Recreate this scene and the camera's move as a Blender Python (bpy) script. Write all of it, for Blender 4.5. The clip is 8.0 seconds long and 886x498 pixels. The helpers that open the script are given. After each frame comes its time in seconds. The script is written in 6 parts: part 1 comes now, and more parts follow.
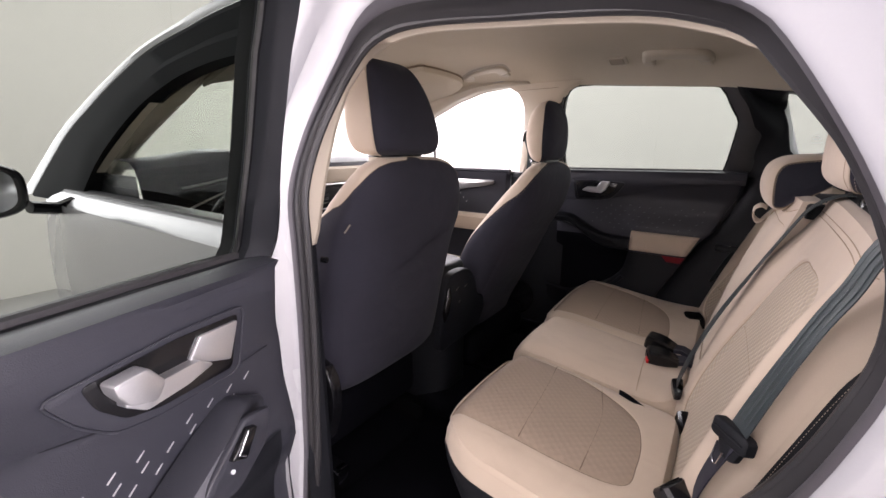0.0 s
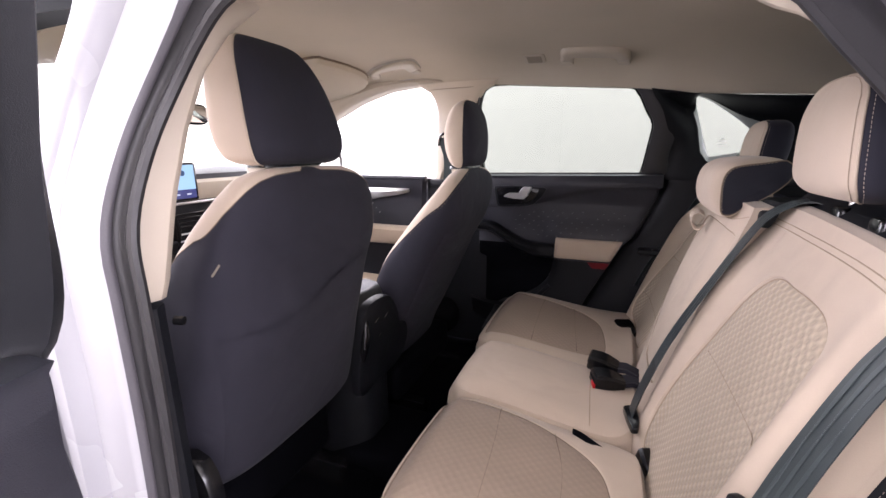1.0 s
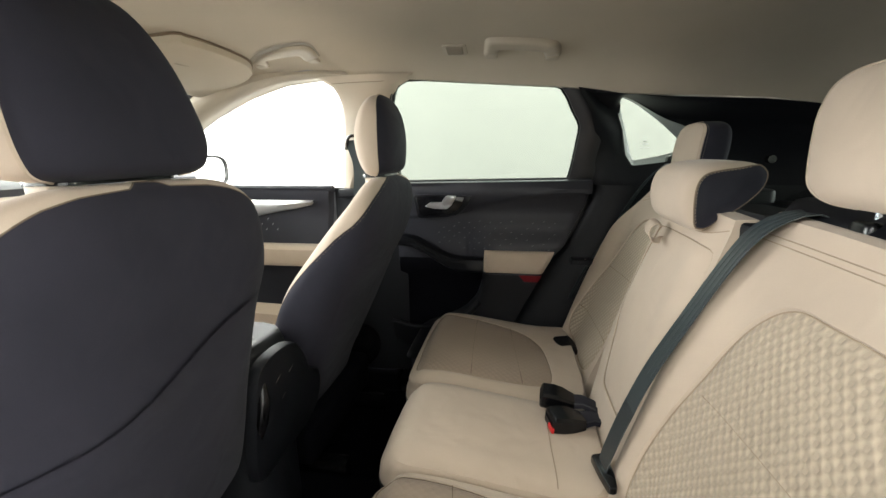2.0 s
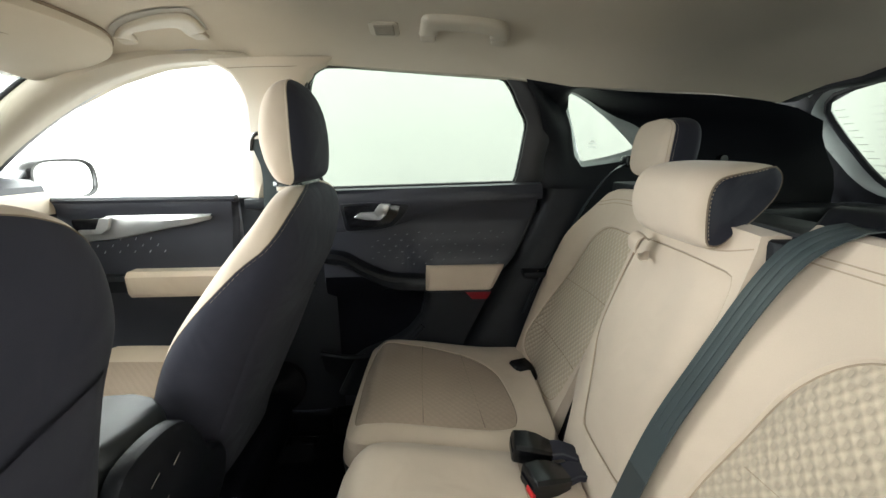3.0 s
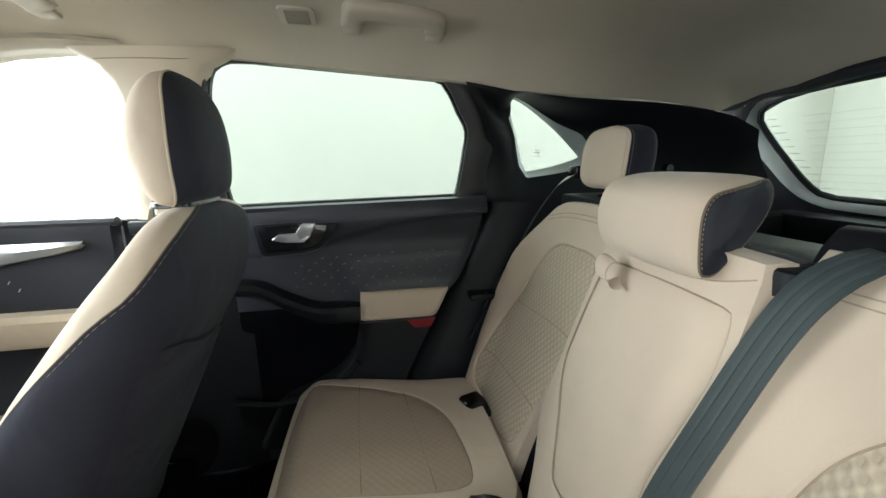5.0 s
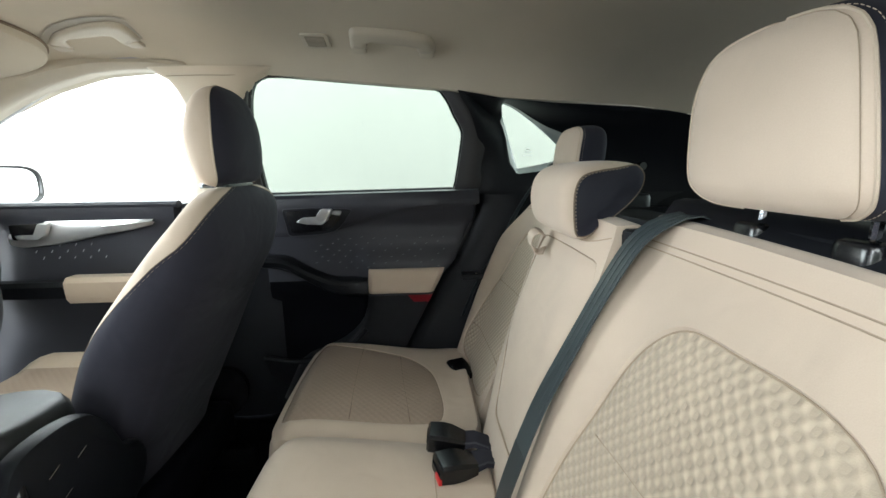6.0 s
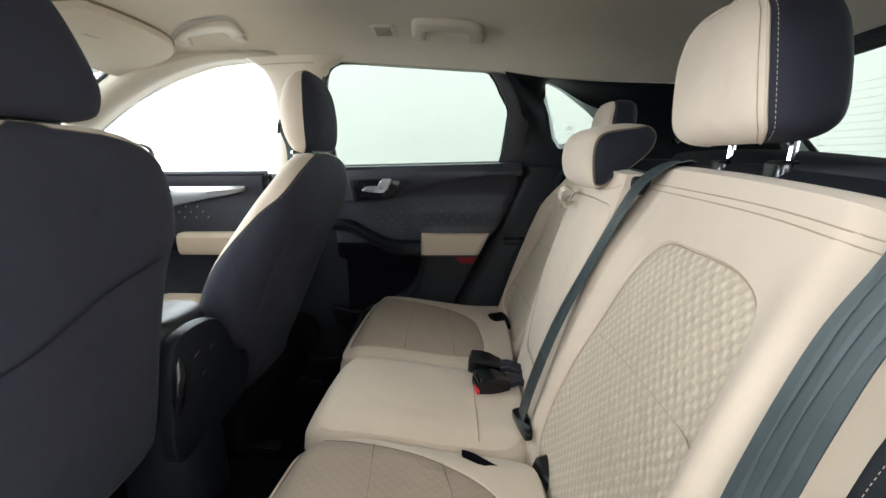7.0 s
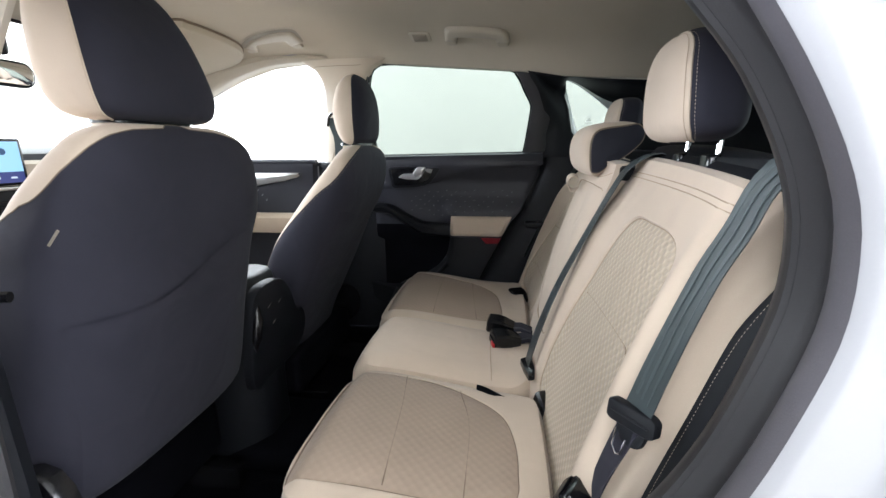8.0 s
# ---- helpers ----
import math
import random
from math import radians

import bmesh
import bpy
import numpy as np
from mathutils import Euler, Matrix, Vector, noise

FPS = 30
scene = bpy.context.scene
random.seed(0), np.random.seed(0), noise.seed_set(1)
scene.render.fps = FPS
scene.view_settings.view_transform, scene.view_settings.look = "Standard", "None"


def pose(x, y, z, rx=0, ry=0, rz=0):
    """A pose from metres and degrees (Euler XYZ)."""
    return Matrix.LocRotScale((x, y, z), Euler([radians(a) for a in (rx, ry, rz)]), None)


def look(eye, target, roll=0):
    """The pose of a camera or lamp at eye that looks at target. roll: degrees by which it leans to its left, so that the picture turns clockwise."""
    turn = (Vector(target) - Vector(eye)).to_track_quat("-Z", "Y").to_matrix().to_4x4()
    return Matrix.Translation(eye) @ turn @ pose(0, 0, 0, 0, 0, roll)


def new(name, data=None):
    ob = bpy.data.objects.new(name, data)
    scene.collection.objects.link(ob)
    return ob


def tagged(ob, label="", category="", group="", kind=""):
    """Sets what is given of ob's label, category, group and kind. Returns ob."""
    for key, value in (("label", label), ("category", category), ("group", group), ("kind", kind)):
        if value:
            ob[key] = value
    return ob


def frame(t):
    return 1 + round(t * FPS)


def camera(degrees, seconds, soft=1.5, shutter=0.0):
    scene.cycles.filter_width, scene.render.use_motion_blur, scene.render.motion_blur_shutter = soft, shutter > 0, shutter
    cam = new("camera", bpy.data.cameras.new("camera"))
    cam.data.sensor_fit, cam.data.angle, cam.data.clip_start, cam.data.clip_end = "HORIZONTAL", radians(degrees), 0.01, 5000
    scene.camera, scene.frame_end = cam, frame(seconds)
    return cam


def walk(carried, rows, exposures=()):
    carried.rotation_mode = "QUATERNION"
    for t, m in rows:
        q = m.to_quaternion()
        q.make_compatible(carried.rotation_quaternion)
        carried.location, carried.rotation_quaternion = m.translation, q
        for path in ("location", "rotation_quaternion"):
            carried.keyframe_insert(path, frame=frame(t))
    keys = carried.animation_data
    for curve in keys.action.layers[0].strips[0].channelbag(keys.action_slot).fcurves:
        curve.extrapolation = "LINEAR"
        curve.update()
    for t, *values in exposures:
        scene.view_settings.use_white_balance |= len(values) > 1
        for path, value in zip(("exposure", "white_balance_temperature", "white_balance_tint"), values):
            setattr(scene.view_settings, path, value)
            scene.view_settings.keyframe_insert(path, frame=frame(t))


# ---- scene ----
cam = camera(94.0, 8.0, soft=1.5)
METRES, EYE, TILT, LEAN, TURN = 1.62, 1.33, -14.0, 0.0, 35.0
ROWS = [
    (0.0, 0.0, 0.0, 0.0, -0.0, 0.0, -0.0),
    (0.5, -0.0036, 0.0636, 0.014, -5.6, 0.15, 1.75),
    (1.0, 0.0025, 0.1314, 0.0334, -11.84, 0.26, 3.54),
    (1.5, 0.0102, 0.2059, 0.0523, -18.43, 0.11, 5.25),
    (3.0, 0.0647, 0.4013, 0.1015, -34.74, -1.6, 9.22),
    (3.5, 0.0888, 0.4684, 0.1149, -39.62, -2.42, 10.21),
    (4.0, 0.1018, 0.511, 0.1267, -42.86, -2.73, 10.95),
    (4.5, 0.1135, 0.5141, 0.134, -44.44, -2.61, 11.36),
    (6.0, 0.1161, 0.3313, 0.067, -37.11, -0.05, 9.5),
    (6.5, 0.0904, 0.2894, 0.0408, -33.38, 0.02, 8.6),
    (7.0, 0.0514, 0.2459, 0.0111, -30.38, -0.34, 7.96),
    (7.5, 0.0157, 0.1953, -0.0053, -27.89, -0.84, 7.38),
    (8.0, 0.0028, 0.1368, -0.0116, -25.8, -1.22, 6.91),
]
EXPOSURES = [(0.0, 0.18, 6200, 28), (0.5, 0.33, 6150, 29), (1.0, 0.50, 6000, 29), (1.5, 0.50, 6250, 18), (3.0, 0.74, 5970, 5), (4.5, 0.70, 5880, 3), (6.0, 0.66, 5720, 5), (6.5, 0.68, 5720, 5), (8.0, 0.58, 5650, 12)]
walk(cam, [(t, pose(0, -1.26, EYE, TILT, LEAN, TURN) @ pose(METRES * x, METRES * y, METRES * z, 90 + pitch, roll, yaw)) for t, x, y, z, yaw, pitch, roll in ROWS], EXPOSURES)

# ---- light: a white photo booth with large soft panels, some of them added unseen ----
world = bpy.data.worlds.new("booth_air")
scene.world = world
world.use_nodes = True
world.node_tree.nodes["Background"].inputs["Color"].default_value = (1.0, 0.98, 0.94, 1)
world.node_tree.nodes["Background"].inputs["Strength"].default_value = 0.05
WALL_Y, WALL_X0, WALL_X1, ROOM_H = 3.4, -5.2, 4.6, 3.6


def area_lamp(name, at, target, sx, sy, watts, color=(1, 0.985, 0.955)):
    data = bpy.data.lights.new(name, "AREA")
    data.shape, data.size, data.size_y, data.energy, data.color = "RECTANGLE", sx, sy, watts, color
    ob = new(name, data)
    ob.matrix_world = look(at, target)
    return ob


area_lamp("booth_side_light", (-1.6, -3.2, 2.85), (-0.8, 0, 1.1), 5.4, 0.6, 78)
area_lamp("booth_panel_light", (-0.4, 2.3, 3.5), (-0.4, 2.6, 0), 7.5, 1.4, 122)
# added unseen lamp, mirrored from the driver side to brighten the passenger side
area_lamp("booth_side_light", (-0.2, 3.2, 2.8), (-0.2, 0, 1.25), 7.5, 1.4, 270)
# lamp in place of the brightly lit front wall
area_lamp("booth_front_light", (-4.9, 0.0, 2.2), (0, 0, 1.0), 6.0, 2.6, 660)
# added unseen lamp that brightens the open door and rear lining
area_lamp("rear_fill_light", (4.35, -0.3, 1.95), (0, -0.3, 1.0), 5.0, 1.8, 470)


# ---- materials ----
def material(name, color, rough=0.6, metal=0.0, grain=0.0, grain_scale=400.0, vary=0.08, vary_scale=6.0, coat=0.0, spec=0.4, sheen=0.0, pattern=None):
    m = bpy.data.materials.new(name)
    m.use_nodes = True
    nt = m.node_tree
    b = nt.nodes["Principled BSDF"]
    b.inputs["Roughness"].default_value, b.inputs["Metallic"].default_value = rough, metal
    b.inputs["Coat Weight"].default_value, b.inputs["Specular IOR Level"].default_value = coat, spec
    b.inputs["Coat Roughness"].default_value = 0.04
    b.inputs["Sheen Weight"].default_value = sheen
    tc = nt.nodes.new("ShaderNodeTexCoord")
    big = nt.nodes.new("ShaderNodeTexNoise")
    big.inputs["Scale"].default_value, big.inputs["Detail"].default_value = vary_scale, 4
    nt.links.new(tc.outputs["Object"], big.inputs["Vector"])
    fine = nt.nodes.new("ShaderNodeTexNoise")
    fine.inputs["Scale"].default_value, fine.inputs["Detail"].default_value = grain_scale, 2
    nt.links.new(tc.outputs["Object"], fine.inputs["Vector"])
    both = nt.nodes.new("ShaderNodeMath")
    both.operation = "MULTIPLY_ADD"
    nt.links.new(fine.outputs["Fac"], both.inputs[0])
    both.inputs[1].default_value = 0.5
    nt.links.new(big.outputs["Fac"], both.inputs[2])
    ramp = nt.nodes.new("ShaderNodeMapRange")
    ramp.inputs["From Min"].default_value, ramp.inputs["From Max"].default_value = 0.4, 1.1
    ramp.inputs["To Min"].default_value, ramp.inputs["To Max"].default_value = 1 - vary, 1 + vary
    nt.links.new(both.outputs[0], ramp.inputs["Value"])
    mix = nt.nodes.new("ShaderNodeVectorMath")
    mix.operation = "SCALE"
    mix.inputs[0].default_value = color
    nt.links.new(ramp.outputs[0], mix.inputs["Scale"])
    nt.links.new(mix.outputs[0], b.inputs["Base Color"])
    rr = nt.nodes.new("ShaderNodeMapRange")
    rr.inputs["To Min"].default_value, rr.inputs["To Max"].default_value = max(rough - 0.1, 0.02), min(rough + 0.1, 1)
    nt.links.new(big.outputs["Fac"], rr.inputs["Value"])
    nt.links.new(rr.outputs[0], b.inputs["Roughness"])
    height = fine.outputs["Fac"]
    if pattern:
        height = pattern(nt, tc, fine, mix)
    if grain or pattern:
        bump = nt.nodes.new("ShaderNodeBump")
        bump.inputs["Strength"].default_value = grain if not pattern else 1.0
        bump.inputs["Distance"].default_value = 0.0006 if not pattern else 0.0022
        nt.links.new(height, bump.inputs["Height"])
        nt.links.new(bump.outputs["Normal"], b.inputs["Normal"])
    return m


def calc(nt, op, a, b=None, c=None):
    n = nt.nodes.new("ShaderNodeMath")
    n.operation = op
    for k, v in enumerate((a, b, c)):
        if v is None:
            continue
        if isinstance(v, (int, float)):
            n.inputs[k].default_value = v
        else:
            nt.links.new(v, n.inputs[k])
    return n.outputs[0]


def waffle(nt, tc, fine, mix):
    """Embossed rhombs, about 15 mm apart, on the seat backs; pit shade also goes into the colour."""
    sep = nt.nodes.new("ShaderNodeSeparateXYZ")
    nt.links.new(tc.outputs["Object"], sep.inputs[0])
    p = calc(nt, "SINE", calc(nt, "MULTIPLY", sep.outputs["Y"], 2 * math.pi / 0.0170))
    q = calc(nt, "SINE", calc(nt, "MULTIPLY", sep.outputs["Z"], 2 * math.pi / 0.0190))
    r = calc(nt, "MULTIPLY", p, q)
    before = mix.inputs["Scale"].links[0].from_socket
    # pits darkened in the base colour, standing for their shade
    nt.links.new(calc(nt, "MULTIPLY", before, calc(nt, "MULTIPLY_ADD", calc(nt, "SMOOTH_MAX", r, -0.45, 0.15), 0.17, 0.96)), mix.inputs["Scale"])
    return calc(nt, "MULTIPLY_ADD", fine.outputs["Fac"], 0.12, calc(nt, "MULTIPLY", calc(nt, "SMOOTH_MAX", r, -0.45, 0.15), 0.62))


def ribs(nt, tc, fine, mix):
    """Embossed rhombs of the cushion inserts."""
    sep = nt.nodes.new("ShaderNodeSeparateXYZ")
    nt.links.new(tc.outputs["Object"], sep.inputs[0])
    p = calc(nt, "SINE", calc(nt, "MULTIPLY", sep.outputs["Y"], 2 * math.pi / 0.0185))
    q = calc(nt, "SINE", calc(nt, "MULTIPLY", sep.outputs["X"], 2 * math.pi / 0.0205))
    r = calc(nt, "MULTIPLY", p, q)
    before = mix.inputs["Scale"].links[0].from_socket
    # slight pit shade mixed into the base colour along with the bump
    nt.links.new(calc(nt, "MULTIPLY", before, calc(nt, "MULTIPLY_ADD", calc(nt, "SMOOTH_MAX", r, -0.3, 0.3), 0.05, 0.99)), mix.inputs["Scale"])
    return calc(nt, "MULTIPLY_ADD", fine.outputs["Fac"], 0.3, calc(nt, "MULTIPLY", r, 0.15))


def folds(nt, tc, fine, mix):
    """Soft uneven padding under stretched cloth, with a fine weave."""
    n = nt.nodes.new("ShaderNodeTexNoise")
    n.inputs["Scale"].default_value, n.inputs["Detail"].default_value, n.inputs["Distortion"].default_value = 13.0, 1.5, 0.6
    nt.links.new(tc.outputs["Object"], n.inputs["Vector"])
    return calc(nt, "MULTIPLY_ADD", fine.outputs["Fac"], 0.05, calc(nt, "MULTIPLY", n.outputs["Fac"], 2.0))


BEIGE = material("sand_cloth", (0.492, 0.405, 0.318), 0.85, grain_scale=900, vary=0.07, vary_scale=9, sheen=0.15, pattern=folds)
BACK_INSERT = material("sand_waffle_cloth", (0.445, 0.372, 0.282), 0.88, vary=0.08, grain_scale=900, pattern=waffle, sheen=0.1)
SEAT_INSERT = material("taupe_ribbed_cloth", (0.318, 0.247, 0.190), 0.9, vary=0.09, grain_scale=900, pattern=ribs, sheen=0.1)
BLACK_CLOTH = material("charcoal_cloth", (0.0230, 0.0226, 0.0320), 0.85, grain_scale=1100, vary=0.18, spec=0.2, sheen=0.03, pattern=folds)
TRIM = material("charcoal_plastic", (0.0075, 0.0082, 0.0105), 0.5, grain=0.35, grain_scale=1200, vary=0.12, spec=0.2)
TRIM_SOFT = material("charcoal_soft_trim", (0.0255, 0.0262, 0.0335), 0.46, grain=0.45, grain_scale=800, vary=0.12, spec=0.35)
LID = material("black_console_vinyl", (0.010, 0.0115, 0.012), 0.5, grain=0.4, grain_scale=900, vary=0.12, spec=0.35)
GLOSS = material("black_gloss_plastic", (0.006, 0.006, 0.007), 0.22, vary=0.1)
RUBBER = material("black_rubber_seal", (0.022, 0.021, 0.0225), 0.45, grain=0.2, grain_scale=500, vary=0.15)
HANDLE = material("sand_grey_plastic", (0.40, 0.354, 0.282), 0.55, grain=0.25, grain_scale=900, vary=0.05)
SLAT = material("taupe_plastic", (0.24, 0.21, 0.165), 0.6, vary=0.08)
SAND_TRIM = material("sand_plastic", (0.50, 0.436, 0.350), 0.5, grain=0.25, grain_scale=900, vary=0.05)
HEADLINER = material("sand_headliner_cloth", (0.435, 0.385, 0.308), 0.95, grain=0.3, grain_scale=1300, vary=0.06, vary_scale=5)
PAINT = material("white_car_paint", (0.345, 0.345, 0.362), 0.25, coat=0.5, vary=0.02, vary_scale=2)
SATIN = material("satin_silver", (0.62, 0.62, 0.63), 0.34, metal=0.85, vary=0.06)
CHROME = material("chrome", (0.8, 0.8, 0.82), 0.12, metal=1.0, vary=0.05)
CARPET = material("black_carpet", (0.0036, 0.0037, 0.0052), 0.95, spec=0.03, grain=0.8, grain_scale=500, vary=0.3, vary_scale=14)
BELT = material("grey_webbing", (0.041, 0.052, 0.055), 0.4, grain=0.3, grain_scale=1400, vary=0.14, vary_scale=25)
# copy of the grey webbing with shade put into its colour
BELT_SHADED = material("shaded_grey_webbing", (0.027, 0.033, 0.035), 0.45, grain=0.3, grain_scale=1400, vary=0.14, vary_scale=25)
# webbing ribs, coloured lighter to carry the belt's sheen
BELT_RIB = material("webbing_sheen_rib", (0.054, 0.068, 0.071), 0.38, grain=0.3, grain_scale=1400, vary=0.2, vary_scale=25)
RED = material("red_plastic", (0.55, 0.02, 0.02), 0.35, vary=0.1)
DARK_RED = material("dark_red_reflector", (0.16, 0.006, 0.012), 0.3, vary=0.2)
STITCH = material("sand_thread", (0.48, 0.40, 0.31), 0.8, grain=0.3, grain_scale=900)
SEAM = material("seam_shadow_thread", (0.16, 0.12, 0.085), 0.9, grain=0.3, grain_scale=900)
LIGHT_SEAM = material("sand_seam_thread", (0.33, 0.26, 0.19), 0.9, grain=0.3, grain_scale=900)
PAPER = material("label_paper", (0.62, 0.60, 0.55), 0.6, vary=0.05)
INK = material("label_ink", (0.25, 0.22, 0.17), 0.7)
PALE_BAR = material("pale_print", (0.55, 0.56, 0.58), 0.6)
WALL = material("booth_white_wall", (0.80, 0.785, 0.74), 0.85, vary=0.03, vary_scale=0.9, grain_scale=9)
FLOOR = material("booth_grey_floor", (0.25, 0.245, 0.235), 0.4, grain=0.2, grain_scale=90, vary=0.1, vary_scale=2)
# slot metal darkened to put the closed door's shade into colour
TICK = material("shaded_slot_metal", (0.16, 0.16, 0.17), 0.4, metal=0.6)
FRAME_BLACK = material("matt_black_frame", (0.009, 0.010, 0.011), 0.85, grain=0.2, grain_scale=600, vary=0.12, spec=0.06)
SEAL_GREY = material("grey_rubber_seal", (0.085, 0.08, 0.09), 0.5, grain=0.2, grain_scale=500, vary=0.15)
# pale grey holds the window's reflection that dark glossy trim would show
SURROUND = material("reveal_reflection_grey", (0.30, 0.33, 0.32), 0.3, vary=0.1, vary_scale=12, spec=0.5)
MIRROR = material("mirror_silver", (0.85, 0.86, 0.87), 0.03, metal=1.0, vary=0.01)


def glass(name, tint, gloss=0.06):
    m = bpy.data.materials.new(name)
    m.use_nodes = True
    nt = m.node_tree
    nt.nodes.remove(nt.nodes["Principled BSDF"])
    clear, shine, mix = nt.nodes.new("ShaderNodeBsdfTransparent"), nt.nodes.new("ShaderNodeBsdfGlossy"), nt.nodes.new("ShaderNodeMixShader")
    clear.inputs["Color"].default_value = (*tint, 1)
    shine.inputs["Roughness"].default_value = 0.02
    mix.inputs[0].default_value = gloss
    nt.links.new(clear.outputs[0], mix.inputs[1])
    nt.links.new(shine.outputs[0], mix.inputs[2])
    nt.links.new(mix.outputs[0], nt.nodes["Material Output"].inputs["Surface"])
    return m


CLEAR = glass("clear_green_glass", (0.95, 0.97, 0.95), 0.012)
PRIVACY = glass("privacy_glass", (0.165, 0.184, 0.166), 0.004)


def glow(name, color, strength):
    m = bpy.data.materials.new(name)
    m.use_nodes = True
    b = m.node_tree.nodes["Principled BSDF"]
    b.inputs["Base Color"].default_value = (0.02, 0.02, 0.02, 1)
    b.inputs["Roughness"].default_value = 0.15
    b.inputs["Emission Color"].default_value = (*color, 1)
    b.inputs["Emission Strength"].default_value = strength
    return m


SCREEN = glow("lit_screen_map", (0.42, 0.72, 0.95), 0.75)
SCREEN_BAR = glow("lit_screen_bar", (0.03, 0.05, 0.22), 0.6)
SCREEN_TEXT = glow("lit_screen_marks", (0.75, 0.85, 1.0), 0.7)
SCREEN_DARK = glow("lit_screen_dark", (0.05, 0.12, 0.25), 0.5)


# ---- mesh helpers ----
def thing(name, base, label, category, group="", kind=""):
    ob = new(name)
    ob.empty_display_size = 0.05
    ob.location = base
    return tagged(ob, label, category, group, kind)


def raw(name, verts, faces, mat, sharp=38):
    me = bpy.data.meshes.new(name)
    me.from_pydata([tuple(v) for v in verts], [], faces)
    bm = bmesh.new()
    bm.from_mesh(me)
    bmesh.ops.remove_doubles(bm, verts=bm.verts, dist=0.00002)
    bmesh.ops.recalc_face_normals(bm, faces=bm.faces)
    bm.to_mesh(me)
    bm.free()
    me.shade_smooth()
    me.set_sharp_from_angle(angle=radians(sharp))
    me.materials.append(mat)
    return me


def part(name, geo, mat, parent=None, label="", sharp=38):
    """One mesh under a thing or a part. geo is (verts, faces) in world metres."""
    ob = new(name, raw(name, geo[0], geo[1], mat, sharp))
    if parent is not None:
        ob.parent = parent
        if parent.type == "EMPTY":
            ob.matrix_parent_inverse = Matrix.Translation(-Vector(parent.location))
    return tagged(ob, label)


def setting(name, geo, mat, label, category, sharp=38, kind="structure"):
    return tagged(new(name, raw(name, geo[0], geo[1], mat, sharp)), label, category, "", kind)


def merge(*geos):
    v, f = [], []
    for gv, gf in geos:
        n = len(v)
        v += list(gv)
        f += [tuple(i + n for i in face) for face in gf]
    return v, f


def grid(rows, close_u=False, cap0=False, cap1=False):
    """Quads between rows of points; close_u joins each row's end to its start."""
    n, v, f = len(rows[0]), [p for r in rows for p in r], []
    for i in range(len(rows) - 1):
        for j in range(n if close_u else n - 1):
            k = (j + 1) % n
            f.append((i * n + j, i * n + k, (i + 1) * n + k, (i + 1) * n + j))
    if cap0:
        f.append(tuple(range(n)))
    if cap1:
        f.append(tuple((len(rows) - 1) * n + j for j in range(n)))
    return v, f


def curve(points, n, closed=False):
    """A smooth line through points, n samples at even arc length."""
    p = np.array(points, float)
    ext = np.vstack([p[-1], p, p[0], p[1]]) if closed else np.vstack([2 * p[0] - p[1], p, 2 * p[-1] - p[-2]])
    out = []
    for i in range(1, len(ext) - 2):
        a, b, c, d = ext[i - 1 : i + 3]
        for t in np.linspace(0, 1, 12, endpoint=False):
            out.append(0.5 * (2 * b + (c - a) * t + (2 * a - 5 * b + 4 * c - d) * t**2 + (3 * b - a - 3 * c + d) * t**3))
    out.append(ext[-2] if not closed else out[0])
    out = np.array(out)
    s = np.r_[0, np.cumsum(np.linalg.norm(np.diff(out, axis=0), axis=1))]
    at = np.linspace(0, s[-1], n + 1)[:-1] if closed else np.linspace(0, s[-1], n)
    return np.stack([np.interp(at, s, out[:, k]) for k in range(out.shape[1])], 1)


def polar(points, centre, n, smooth=True):
    """A closed outline seen from centre at n even angles."""
    c = curve(points, 400, True) if smooth else np.array(points, float)
    c = np.array(c) - centre
    out = []
    nxt = np.roll(c, -1, axis=0)
    for a in np.linspace(0, 2 * math.pi, n, endpoint=False):
        w = np.array((math.cos(a), math.sin(a)))
        d = nxt - c
        den = w[0] * d[:, 1] - w[1] * d[:, 0]
        den = np.where(np.abs(den) < 1e-12, 1e-12, den)
        r = (c[:, 0] * d[:, 1] - c[:, 1] * d[:, 0]) / den
        s = (c[:, 0] * w[1] - c[:, 1] * w[0]) / den
        ok = (r > 0) & (s >= -1e-9) & (s <= 1 + 1e-9)
        out.append(w * (r[ok].max() if ok.any() else 0.01) + centre)
    return np.array(out)


def rounded(x0, y0, x1, y1, r, n=6):
    out = []
    for cx, cy, a0 in ((x1 - r, y1 - r, 0), (x0 + r, y1 - r, 90), (x0 + r, y0 + r, 180), (x1 - r, y0 + r, 270)):
        out += [(cx + r * math.cos(radians(a0 + 90 * k / n)), cy + r * math.sin(radians(a0 + 90 * k / n))) for k in range(n + 1)]
    return out


def tube(path, r, n=8, flat=1.0, closed=False):
    """A round cord along a path; flat squeezes it."""
    p = [Vector(q) for q in path]
    rows, up = [], None
    for i, q in enumerate(p):
        a, b = (p[i - 1] if i or closed else q), (p[(i + 1) % len(p)] if i < len(p) - 1 or closed else q)
        t = (b - a).normalized()
        if up is None:
            up = Vector((0, 0, 1)) if abs(t.z) < 0.9 else Vector((1, 0, 0))
        side = t.cross(up).normalized()
        up = side.cross(t).normalized()
        rr = r[i] if isinstance(r, (list, tuple)) else r
        rows.append([q + side * math.cos(2 * math.pi * k / n) * rr + up * math.sin(2 * math.pi * k / n) * rr * flat for k in range(n)])
    if closed:
        rows.append(rows[0])
        return grid(rows, True)
    return grid(rows, True, True, True)


